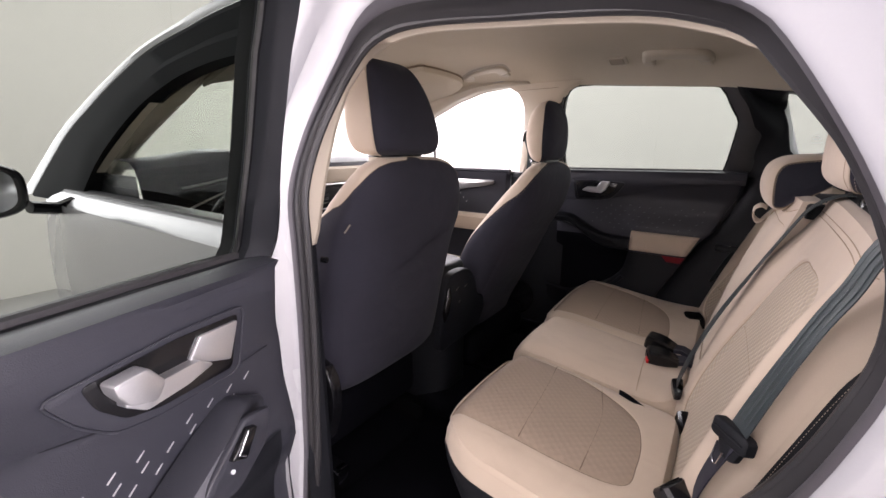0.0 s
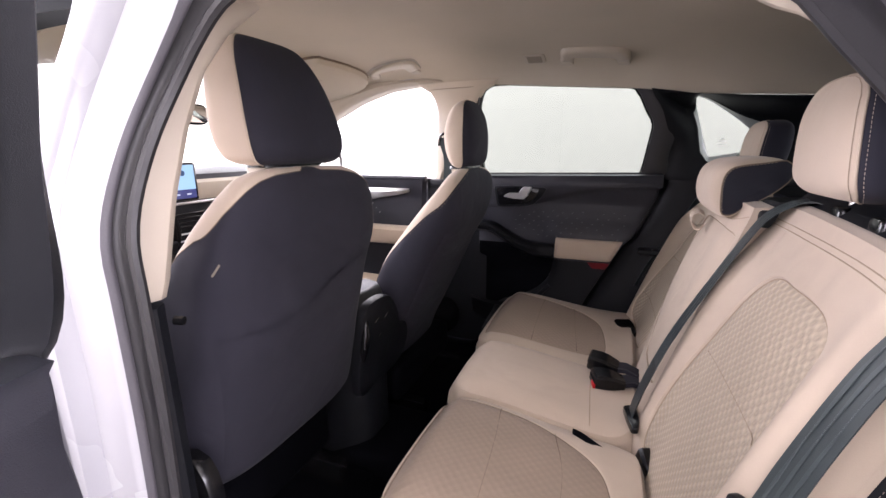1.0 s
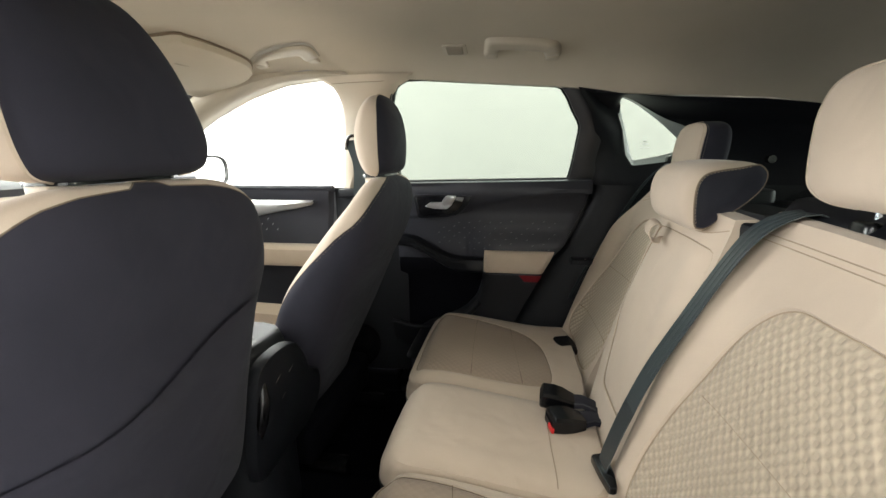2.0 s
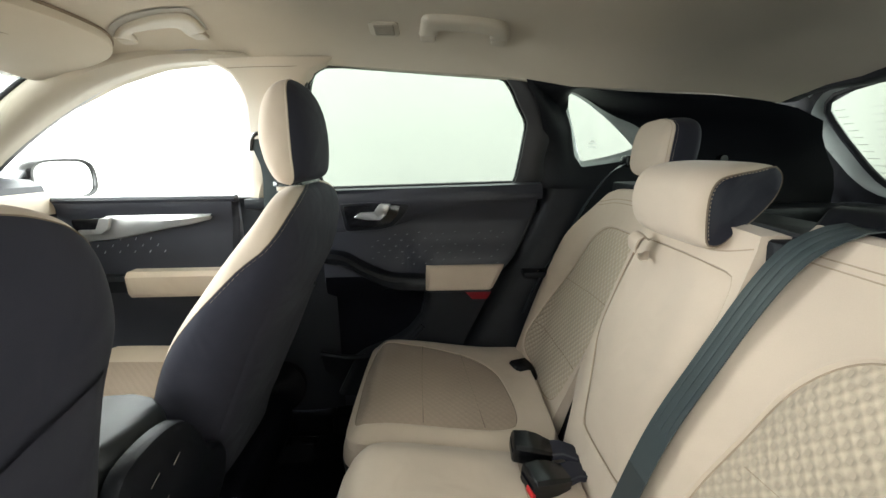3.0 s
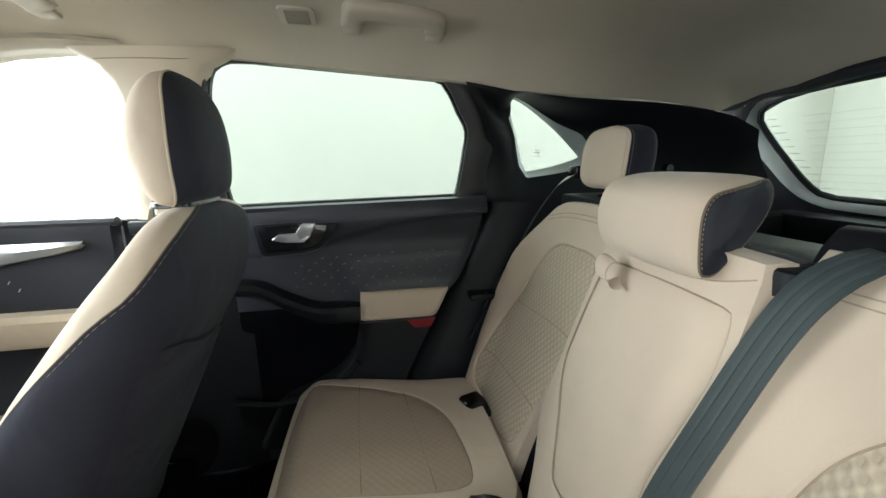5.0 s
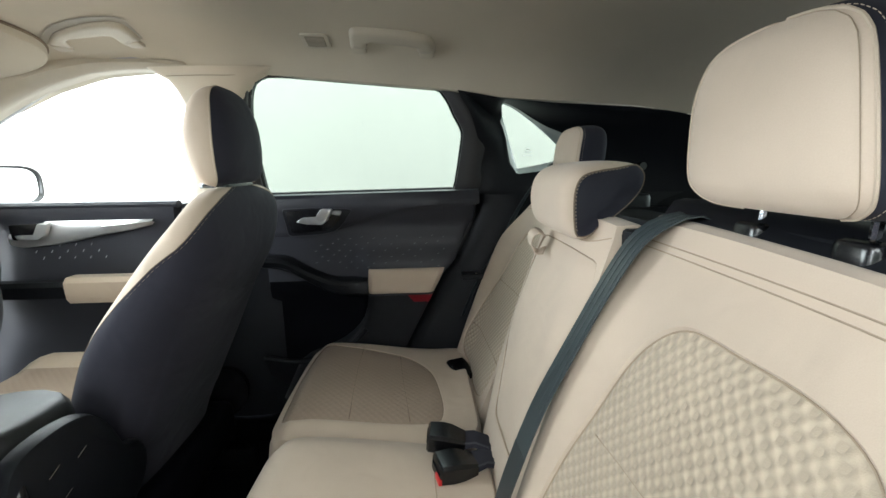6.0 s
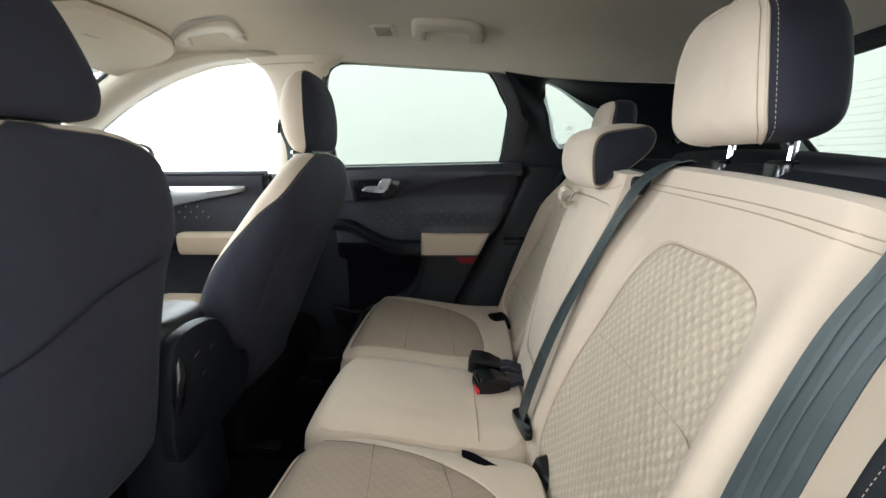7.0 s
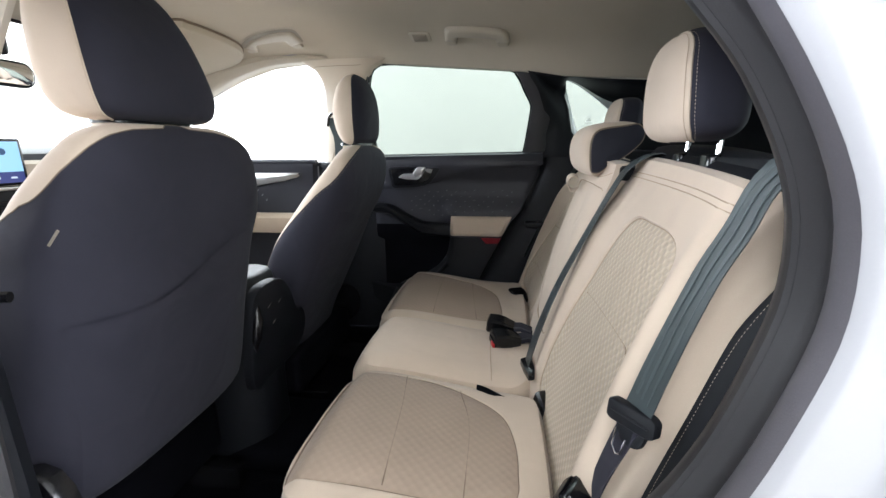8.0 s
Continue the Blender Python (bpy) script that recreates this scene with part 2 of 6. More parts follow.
def ribbon(path, across, width, thick):
    """A strap along a path. across: the direction of its width at each point."""
    p, rows = [Vector(q) for q in path], []
    for i, q in enumerate(p):
        t = (p[min(i + 1, len(p) - 1)] - p[max(i - 1, 0)]).normalized()
        s = Vector(across[i] if isinstance(across, list) else across)
        s = (s - t * s.dot(t)).normalized()
        n = t.cross(s)
        w = width[i] if isinstance(width, (list, tuple)) else width
        rows.append([q - s * w / 2 + n * thick / 2, q - s * w * 0.25 + n * thick * 0.9, q + n * thick * 0.5, q + s * w * 0.25 + n * thick * 0.9, q + s * w / 2 + n * thick / 2, q + s * w / 2 - n * thick / 2, q - n * thick / 2, q - s * w / 2 - n * thick / 2])
    return grid(rows, True, True, True)


def box(x0, y0, z0, x1, y1, z1, r=0.004, seg=2):
    bm = bmesh.new()
    bmesh.ops.create_cube(bm, size=1)
    for v in bm.verts:
        v.co = (x0 + (v.co.x + 0.5) * (x1 - x0), y0 + (v.co.y + 0.5) * (y1 - y0), z0 + (v.co.z + 0.5) * (z1 - z0))
    if r:
        r = min(r, 0.45 * min(abs(x1 - x0), abs(y1 - y0), abs(z1 - z0)))
        bmesh.ops.bevel(bm, geom=bm.edges, offset=r, segments=seg, profile=0.5, affect="EDGES")
    bm.verts.index_update()
    out = [tuple(v.co) for v in bm.verts], [tuple(v.index for v in f.verts) for f in bm.faces]
    bm.free()
    return out


def turned(geo, m):
    return [tuple(m @ Vector(v)) for v in geo[0]], geo[1]


def slab(outline, place, depth, r=0.003):
    """A plate: an outline in (u, v), put into the world by place(u, v, d), d from 0 (back) to depth (front), front edge rounded by r."""
    o = np.array(outline, float)
    c = o.mean(0)
    size = np.abs(o - c).max()
    rows = []
    for d, inset in ((0, 0), (depth - r, 0), (depth - r * 0.3, r * 0.3), (depth, r)):
        q = c + (o - c) * (1 - inset / size)
        rows.append([place(u, v, d) for u, v in q])
    return grid(rows, True, True, True)


def field(outer, inner, ts, fn):
    """A skin between two outlines with equally many points; fn(u, v, t) gives the place."""
    return grid([[fn(*(a * (1 - t) + b * t), t) for a, b in zip(outer, inner)] for t in ts], True)


def disc(loop, fn, rings=8, centre=None):
    c = np.mean(loop, 0) if centre is None else np.array(centre)
    rows = [[fn(*(c + (p - c) * (1 - k / rings)), k / rings) for p in loop] for k in range(rings)]
    v, f = grid(rows, True)
    v.append(fn(*c, 1.0))
    n = len(loop)
    f += [((rings - 1) * n + j, (rings - 1) * n + (j + 1) % n, len(v) - 1) for j in range(n)]
    return v, f


def smooth(a, b, x):
    t = min(max((x - a) / (b - a), 0), 1)
    return t * t * (3 - 2 * t)


def lerp(table, x):
    return float(np.interp(x, [p[0] for p in table], [p[1] for p in table]))


def shell(levels, seam, cy, n=26, power=3.2, wide=((0, 0), (9, 0))):
    """Front and rear skins of a padded body from level sections. levels: rows of (z, rear x, front x, half width); seam: rows of
    (z, share of the way round from the rear's middle to the front's middle); wide: rows of (z, added half width on the left). Returns the rear skin, the front skin and the seam lines."""
    def ring(z, xr, xf, hw, a, side):
        ang = math.pi * a
        cx, hx = (xr + xf) / 2, (xr - xf) / 2
        c, s = math.cos(ang), math.sin(ang)
        hw += lerp(wide, z) if side < 0 else 0
        return Vector((cx + hx * math.copysign(abs(c) ** (2 / power), c), cy + side * hw * abs(s) ** (2 / power), z))

    rear, front, left, right = [], [], [], []
    for z, xr, xf, hw in levels:
        a0 = lerp(seam, z)
        rear.append([ring(z, xr, xf, hw, a0 * k / n, -1) for k in range(n, 0, -1)] + [ring(z, xr, xf, hw, a0 * k / n, 1) for k in range(n + 1)])
        front.append([ring(z, xr, xf, hw, a0 + (1 - a0) * k / n, 1) for k in range(n + 1)] + [ring(z, xr, xf, hw, a0 + (1 - a0) * k / n, -1) for k in range(n - 1, -1, -1)])
        left.append(rear[-1][0])
        right.append(rear[-1][-1])
    return grid(rear), grid(front), left, right


def levels_of(table, n):
    """Even levels through a table of (z, rear, front, half width)."""
    return [tuple(r) for r in curve(table, n)]

# ---- the booth ----
setting("ground", grid([[(x, y, 0) for x in (-9, -5, 0, 5, 9)] for y in (-8, -4, 0, 4, 8)]), FLOOR, "smooth grey booth floor under the car", "floor")
setting("ceiling", box(-5.4, -3.7, ROOM_H, 4.8, 3.7, ROOM_H + 0.1, 0), WALL, "plain white booth ceiling with light panels", "ceiling")


def booth_wall(name, a, b, seams):
    """A wall of broad panels with fine open joints, from a to b."""
    a, b = Vector((*a, 0)), Vector((*b, 0))
    run, n = (b - a), (b - a).normalized().cross(Vector((0, 0, 1)))
    base = tagged(new(name, raw(name, *grid([[a - n * 0.002, b - n * 0.002], [a - n * 0.002 + Vector((0, 0, ROOM_H)), b - n * 0.002 + Vector((0, 0, ROOM_H))]]), WALL)), "off-white booth wall made of broad smooth panels", "wall", "", "structure")
    cols = [0, *seams, 1]
    for i in range(len(cols) - 1):
        for z0, z1 in ((0, 1.74), (1.7408, ROOM_H)):
            p, q = a + run * cols[i] + run.normalized() * 0.0004, a + run * cols[i + 1] - run.normalized() * 0.0004
            rows = []
            for d, e in ((-0.0018, 0), (-0.0006, 0), (0, 0.0006)):
                t = run.normalized() * e
                rows.append([p + t + n * d + Vector((0, 0, z0 + e)), q - t + n * d + Vector((0, 0, z0 + e)), q - t + n * d + Vector((0, 0, z1 - e)), p + t + n * d + Vector((0, 0, z1 - e))])
            part("panel", grid(rows, True, True, True), WALL, base)
    return base


booth_wall("wall_east", (WALL_X0, WALL_Y), (WALL_X1, WALL_Y), (0.2, 0.46, 0.72))
booth_wall("wall_west", (WALL_X1, -WALL_Y), (WALL_X0, -WALL_Y), (0.25, 0.5, 0.75))
booth_wall("wall_front", (WALL_X0, -WALL_Y), (WALL_X0, WALL_Y), (0.33, 0.66))
booth_wall("wall_rear", (WALL_X1, WALL_Y), (WALL_X1, -WALL_Y), (0.33, 0.66))

# ---- car shell ----
YC = -0.03
ROOF_MID = [(-1.42, 1.605), (-1.3, 1.635), (-1.1, 1.655), (-0.7, 1.668), (-0.4, 1.668), (-0.1, 1.648), (0.3, 1.625), (0.50, 1.600), (0.58, 1.584), (0.66, 1.558), (0.77, 1.518)]
EDGE_R = [(-1.42, 1.49), (-1.28, 1.548), (-1.12, 1.59), (-0.95, 1.602), (-0.6, 1.586), (-0.09, 1.540), (0.1, 1.510), (0.3, 1.494), (0.5, 1.477), (0.66, 1.449), (0.70, 1.470), (0.77, 1.500)]
EDGE_RY = [(-1.42, 0.665), (-0.9, 0.635), (-0.1, 0.615), (0.1, 0.60), (0.3, 0.57), (0.66, 0.545), (0.72, 0.535), (0.77, 0.42)]
EDGE_L = [(-1.42, 1.49), (-1.12, 1.58), (-0.7, 1.56), (-0.6, 1.54), (-0.5, 1.528), (-0.33, 1.523), (-0.16, 1.508), (-0.05, 1.485), (0.0, 1.462), (0.3, 1.44), (0.67, 1.43), (0.77, 1.50)]
EDGE_LY = [(-1.42, -0.60), (-0.85, -0.61), (-0.68, -0.64), (-0.5, -0.628), (-0.42, -0.607), (-0.16, -0.593), (0.0, -0.593), (0.3, -0.60), (0.67, -0.60), (0.77, -0.48)]


def roof_z(x, y):
    right = y > YC
    edge, rim = lerp(EDGE_R if right else EDGE_L, x), lerp(EDGE_RY if right else EDGE_LY, x)
    s = min(abs((y - YC) / (rim - YC)), 1.0)
    mid = lerp(ROOF_MID, x)
    return mid - (mid - edge) * (0.16 * s**2 + 0.84 * s**6.5)


rows = []
for x in np.linspace(-1.42, 0.77, 58):
    r, l = lerp(EDGE_RY, x), lerp(EDGE_LY, x)
    rows.append([(x, y, roof_z(x, y)) for y in YC + np.sin(np.linspace(-1, 1, 49) * math.pi / 2) * np.where(np.linspace(-1, 1, 49) < 0, YC - l, r - YC)])
    rows[-1] = [(x, l - 0.012, rows[-1][0][2] + 0.012)] + rows[-1] + [(x, r + 0.07, rows[-1][-1][2] + 0.004)]
setting("headliner", merge(grid(rows), grid([[(x, y, z + 0.03) for x, y, z in row] for row in rows])), HEADLINER, "pale sand knitted cloth headliner of the car", "ceiling")

body = thing("car_body", (-0.5, YC, 0.0), "white painted car body shell with one rear door opening", "car body")
rows = []
for x in np.linspace(-1.5, 0.83, 30):
    rows.append([(x, YC + 0.625 * math.sin(a), lerp(ROOF_MID, min(x, 0.77)) + 0.055 - 0.085 * abs(math.sin(a)) ** 4 - max(x - 0.77, 0) * 0.6) for a in np.linspace(-math.pi / 2, math.pi / 2, 25)])
part("roof", merge(grid(rows), grid([[(x, y, z - 0.012) for x, y, z in r] for r in rows])), PAINT, body)

# the opening of the rear door, as (x, z)
APERTURE = [(-0.705, 0.42), (-0.690, 0.7), (-0.674, 0.95), (-0.670, 1.14), (-0.673, 1.28), (-0.664, 1.384), (-0.622, 1.470), (-0.548, 1.525), (-0.42, 1.537), (-0.16, 1.512), (-0.05, 1.484), (0.0, 1.457), (0.03, 1.42), (0.062, 1.37), (0.095, 1.312), (0.125, 1.247), (0.142, 1.19), (0.146, 1.12), (0.132, 1.05), (0.10, 0.95), (0.04, 0.82), (-0.05, 0.68), (-0.14, 0.56), (-0.22, 0.46), (-0.30, 0.41), (-0.5, 0.40)]
AP = curve(APERTURE, 150, True)
AP_C = np.array((-0.28, 1.0))


def ap_y(x, z):
    return -0.66 + 0.04 * smooth(1.2, 1.5, z) - 0.105 * smooth(-0.3, -0.64, x) * (1 - 0.5 * smooth(1.2, 1.5, z))


def ap_loop(grow, dy):
    t = np.roll(AP, -1, 0) - np.roll(AP, 1, 0)
    n = np.stack([t[:, 1], -t[:, 0]], 1) / np.linalg.norm(t, axis=1)[:, None]
    n *= np.sign(((AP - AP_C) * n).sum(1))[:, None]
    out = []
    for (x, z), (gx, gz) in zip(AP, n):
        deep = 0.62 + 0.38 * smooth(-0.2, 0.05, x) - 0.24 * smooth(-0.45, -0.62, x)
        g = grow if grow < 0.05 else 0.05 + (grow - 0.05) * (0.15 + 0.85 * smooth(-0.65, -0.45, x))
        if dy > -0.05:
            g += 0.012 * smooth(0.02, 0.10, x) * smooth(0.035, 0.0, grow)
        g += 0.032 * (1 - smooth(-0.25, 0.02, x)) * (1 - 0.8 * smooth(-0.50, -0.64, x)) * smooth(0.035, 0.085, -dy)
        out.append((x + gx * g, ap_y(x, z) + dy * deep, z + gz * g))
    return out


def ap_strip(steps):
    return grid([ap_loop(*s) for s in steps], True)


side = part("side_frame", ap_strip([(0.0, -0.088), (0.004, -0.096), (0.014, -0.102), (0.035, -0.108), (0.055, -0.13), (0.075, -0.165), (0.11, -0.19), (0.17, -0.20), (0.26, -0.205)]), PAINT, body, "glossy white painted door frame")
seal = part("door_seal", ap_strip([(0.0, 0.014), (-0.008, 0.006), (-0.012, -0.008), (-0.008, -0.022), (0.002, -0.028), (0.006, -0.045), (0.004, -0.056)]), RUBBER, side, "soft black rubber seal round the door opening", 80)
part("outer_seal", ap_strip([(0.004, -0.056), (0.0, -0.062), (-0.003, -0.075), (0.0, -0.089)]), SEAL_GREY, side, "grey outer lip of the door seal", 80)
part("seal_lip", tube([(x, y, z) for x, y, z in ap_loop(-0.006, -0.012)], 0.0075, 8, closed=True), RUBBER, seal)

top_edge = sorted([(x, z) for x, z in AP if z > 1.40 and -0.585 < x < 0.035])
lip = lambda x: smooth(-0.585, -0.54, x) * smooth(0.035, -0.01, x)
part("upper_trim", grid([[(x, ap_y(x, z) + dy, z + 0.004 + (dz - 0.004) * lip(x)) for x, z in top_edge] for dy, dz in ((0.007, 0.0), (0.008, -0.011), (0.013, -0.017), (0.020, -0.017), (0.026, -0.012))] + [[(x, lerp(EDGE_LY, x) + 0.04, roof_z(x, lerp(EDGE_LY, x) + 0.04) - 0.0015) for x, z in top_edge], [(x, lerp(EDGE_LY, x) + 0.05, roof_z(x, lerp(EDGE_LY, x) + 0.05) + 0.004) for x, z in top_edge]]), SAND_TRIM, body, "sand edge strip of the headliner")
# closed sides, floor and ends of the shell
part("rocker", box(-2.2, -0.86, 0.22, 0.05, -0.70, 0.40, 0.03, 3), PAINT, body)
part("quarter_panel", grid([[(x, y, z) for x, y in ((0.30, -0.84), (0.6, -0.85), (1.0, -0.80), (1.2, -0.62))] for z in (0.3, 0.6, 0.9, 1.15)]), PAINT, body)
part("quarter_panel", grid([[(x, y, z) for x, y in ((0.10, 0.86), (0.6, 0.86), (1.0, 0.80), (1.2, 0.62))] for z in (0.3, 0.6, 0.9, 1.17)]), PAINT, body)
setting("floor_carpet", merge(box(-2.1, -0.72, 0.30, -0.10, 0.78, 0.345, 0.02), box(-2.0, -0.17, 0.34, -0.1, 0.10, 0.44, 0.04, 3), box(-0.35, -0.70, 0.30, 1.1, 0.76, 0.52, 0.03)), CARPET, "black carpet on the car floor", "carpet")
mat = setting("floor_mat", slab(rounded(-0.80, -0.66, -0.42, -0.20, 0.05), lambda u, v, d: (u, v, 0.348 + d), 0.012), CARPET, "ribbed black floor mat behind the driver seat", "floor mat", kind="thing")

# ---- inside trim of the closed side ----


def side_y(z):
    """Inner face of the upper side of the cabin, right."""
    return 0.735 - 0.27 * max(z - 1.2, 0) - 0.35 * max(z - 1.5, 0)


pillar = thing("centre_pillar", (-0.8, 0.68, 0.4), "sand coloured centre pillar trim above charcoal lower trim", "pillar trim")
rows = []
for z in np.linspace(1.200, 1.60, 14):
    xf = lerp([(1.2, -0.925), (1.40, -0.885), (1.5, -0.872), (1.555, -0.875), (1.58, -0.895), (1.6, -0.935)], z)
    xr = lerp([(1.2, -0.86), (1.30, -0.79), (1.45, -0.706), (1.54, -0.685), (1.565, -0.668), (1.582, -0.640), (1.6, -0.585)], z)
    y = side_y(z)
    rows.append([(xf - 0.012, y + 0.05, z), (xf - 0.002, y + 0.012, z), (xf + 0.012, y, z), ((xf + xr) / 2, y - 0.012, z), (xr - 0.012, y, z), (xr, y + 0.012, z), (xr + 0.005, y + 0.05, z)])
part("upper_trim", grid(rows), SAND_TRIM, pillar, "sand plastic pillar cover")
part("trim_gap", tube([(x, side_y(1.577) - 0.0125 * math.sin(math.pi * min(max((x + 0.895) / 0.235, 0), 1)) - 0.0005, 1.577 + 0.004 * smooth(-0.72, -0.66, x)) for x in np.linspace(-0.885, -0.672, 14)], 0.0010, 6), SLAT, pillar)
belt = thing("seat_belt", (-0.83, 0.70, 1.2), "grey front seat belt hanging down the centre pillar", "seat belt", "seat belts")
part("webbing", ribbon(curve([(-0.838, 0.645, 1.385), (-0.836, 0.652, 1.355), (-0.826, 0.666, 1.31), (-0.828, 0.678, 1.25), (-0.840, 0.692, 1.18), (-0.84, 0.690, 1.05), (-0.84, 0.690, 0.80)], 24), (1, 0, 0.0), 0.046, 0.0016), BELT, belt, "grey woven webbing")
part("belt_loop", tube(curve([(-0.866, 0.654, 1.352), (-0.850, 0.640, 1.392), (-0.826, 0.640, 1.400), (-0.806, 0.646, 1.378)], 14), 0.006, 8), GLOSS, belt, "black belt loop")
part("belt_slot", box(-0.862, side_y(1.36) - 0.012, 1.335, -0.845, side_y(1.36) + 0.004, 1.375, 0.004), GLOSS, pillar)
rows = [[(x, 0.725 - 0.02 * math.sin(math.pi * k / 6), z) for k, x in enumerate(np.linspace(-0.955, -0.66, 7))] for z in np.linspace(0.42, 1.20, 6)]
part("lower_trim", grid(rows), TRIM, pillar, "charcoal plastic pillar cover")
part("height_guide", box(-0.93, 0.695, 1.165, -0.68, 0.712, 1.20, 0.006), TRIM, pillar)

front_pillar = thing("front_pillar", (-1.6, 0.70, 1.1), "sand coloured windscreen pillar trim", "pillar trim")
rows = []
PIL = curve([(-0.84, 0.622, 1.600), (-0.95, 0.626, 1.606), (-1.02, 0.628, 1.604), (-1.12, 0.630, 1.592), (-1.28, 0.640, 1.545), (-1.45, 0.662, 1.472), (-1.63, 0.69, 1.378), (-1.80, 0.72, 1.27), (-1.95, 0.74, 1.16)], 24)
INN = curve([(-0.84, 0.598, 1.610), (-0.95, 0.60, 1.622), (-1.02, 0.60, 1.628), (-1.14, 0.585, 1.625), (-1.30, 0.565, 1.595), (-1.43, 0.560, 1.53), (-1.60, 0.595, 1.44), (-1.80, 0.64, 1.33), (-2.0, 0.67, 1.20)], 24)
for a, b in zip(PIL, INN):
    a, b = Vector(a) - Vector((0, 0, 0.008)), Vector(b)
    m = (a + b) / 2 + Vector((0.03, -0.028, 0.0))
    rows.append([a + Vector((0, 0.03, 0.0)), a, a * 0.7 + m * 0.3 + Vector((0.008, -0.008, -0.004)), m, b * 0.7 + m * 0.3 + Vector((0.008, -0.006, 0.004)), b, b + Vector((-0.03, 0.0, 0.02))])
part("cover", grid(rows), HANDLE, front_pillar)
part("glass_edge", tube(INN[3:] + np.array((-0.012, 0.0, 0.008)), 0.008), RUBBER, front_pillar, "black windscreen edge")
left_fp = thing("front_pillar", (-1.6, -0.76, 1.1), "sand coloured windscreen pillar trim", "pillar trim")
part("cover", grid([[(x, 2 * YC - y + 0.06, z) for x, y, z in r] for r in rows]), SAND_TRIM, left_fp)
part("speaker_slots", merge(*[box(-1.86 - 0.012 * k, -0.70, 1.23, -1.855 - 0.012 * k, -0.675, 1.26, 0.001) for k in range(5)]), GLOSS, left_fp)

# window glass of the closed front door and the windscreen
screen = thing("windscreen", (-1.9, YC, 1.15), "clear curved windscreen glass", "windscreen")
rows = []
for v in np.linspace(0, 1, 9):
    rows.append([(-1.425 - 0.62 * v + 0.05 * abs(s) ** 2, YC + s * (0.60 + 0.12 * v), 1.612 - 0.44 * v - (0.05 + 0.02 * v) * s * s) for s in np.linspace(-1, 1, 17)])
part("pane", merge(grid(rows), grid([[(x - 0.004, y, z + 0.004) for x, y, z in r] for r in rows])), CLEAR, screen).visible_shadow = False
part("top_band", grid([[(x + 0.004, y, z - 0.004) for x, y, z in rows[0]], [(x + 0.006, y, z - 0.006) for x, y, z in [tuple(np.array(p) * 0.85 + np.array(q) * 0.15) for p, q in zip(rows[0], rows[1])]]]), GLOSS, screen)


# ---- rear side trim with its quarter window ----
QUARTER = [(0.112, 1.504), (0.125, 1.508), (0.16, 1.492), (0.20, 1.466), (0.268, 1.415), (0.340, 1.348), (0.343, 1.334), (0.27, 1.312), (0.188, 1.298), (0.178, 1.30), (0.15, 1.38)]
Q_OUT = [(-0.05, 1.535), (0.1, 1.508), (0.3, 1.492), (0.5, 1.475), (0.67, 1.447), (0.78, 1.40), (0.86, 1.28), (0.88, 1.16), (0.45, 1.14), (0.03, 1.15), (0.022, 1.30), (0.03, 1.40), (0.0, 1.47)]
qc = np.array((0.21, 1.40))
q_in, q_out = polar(QUARTER, qc, 90), polar(Q_OUT, qc, 90, smooth=False)


def quarter_trim(sign):
    def at(u, v, t):
        yo = 0.60 + 0.13 * smooth(1.52, 1.30, v) - 0.30 * max(u - 0.25, 0) ** 1.25
        yh = 0.722 - 0.12 * max(v - 1.3, 0)
        bump = 0.012 * math.sin(math.pi * min(t * 1.25, 1))
        y = yo + (yh - yo) * smooth(0, 0.8, t) + (0.03 * smooth(0.85, 1, t)) - bump
        return (u, y if sign > 0 else 2 * YC - y, v)
    return field(q_out, q_in, [0, 0.1, 0.2, 0.3, 0.42, 0.54, 0.66, 0.74, 0.8, 0.85, 0.88], at), field(q_out, q_in, [0.88, 0.90, 0.93, 0.96, 1], at), grid([[(u, (0.79 - 0.2 * (v - 1.3)) if sign > 0 else 2 * YC - 0.79 + 0.2 * (v - 1.3), v) for u, v in ((0.02, z), (0.45, z))] for z in (1.22, 1.56)])


for sign in (1,):
    trim = thing("rear_pillar", (0.4, 0.68 * sign, 0.6), "charcoal plastic rear pillar trim round a small quarter window", "pillar trim")
    skin, reveal, pane = quarter_trim(sign)
    part("cover", skin, TRIM, trim)
    part("window_reveal", reveal, SURROUND, trim, "grey reveal round the quarter window")
    q = part("quarter_window", pane, PRIVACY, trim, "small tinted quarter window")
    if sign > 0:
        part("etched_mark", merge(box(0.208, 0.768, 1.353, 0.232, 0.769, 1.355, 0), box(0.205, 0.768, 1.341, 0.236, 0.769, 1.342, 0), box(0.214, 0.768, 1.361, 0.227, 0.769, 1.3635, 0)), PALE_BAR, q, "pale etched glass mark")

# lower rear side trim beside the seat
low = thing("rear_side_trim", (0.1, 0.70, 0.5), "charcoal plastic trim between rear door and seat", "side trim")
rows = []
for z, xf in ((1.215, 0.042), (1.14, 0.032), (1.06, 0.0), (0.988, -0.038), (0.94, -0.082), (0.85, -0.128), (0.75, -0.18), (0.66, -0.225), (0.5, -0.28)):
    rows.append([(xf - 0.012, 0.745, z), (xf, 0.70, z), (xf + 0.015, 0.682, z), (xf + 0.05, 0.665, z), (xf + 0.14, 0.66, z), (xf + 0.35, 0.66, z), (0.9, 0.62, z)])
part("cover", grid(rows), TRIM, low)
part("edge_seal", tube([(r[0][0], 0.722, r[0][2]) for r in rows], 0.010), RUBBER, low)
part("step", box(-0.03, 0.615, 0.935, 0.055, 0.675, 0.955, 0.006), TRIM, low)
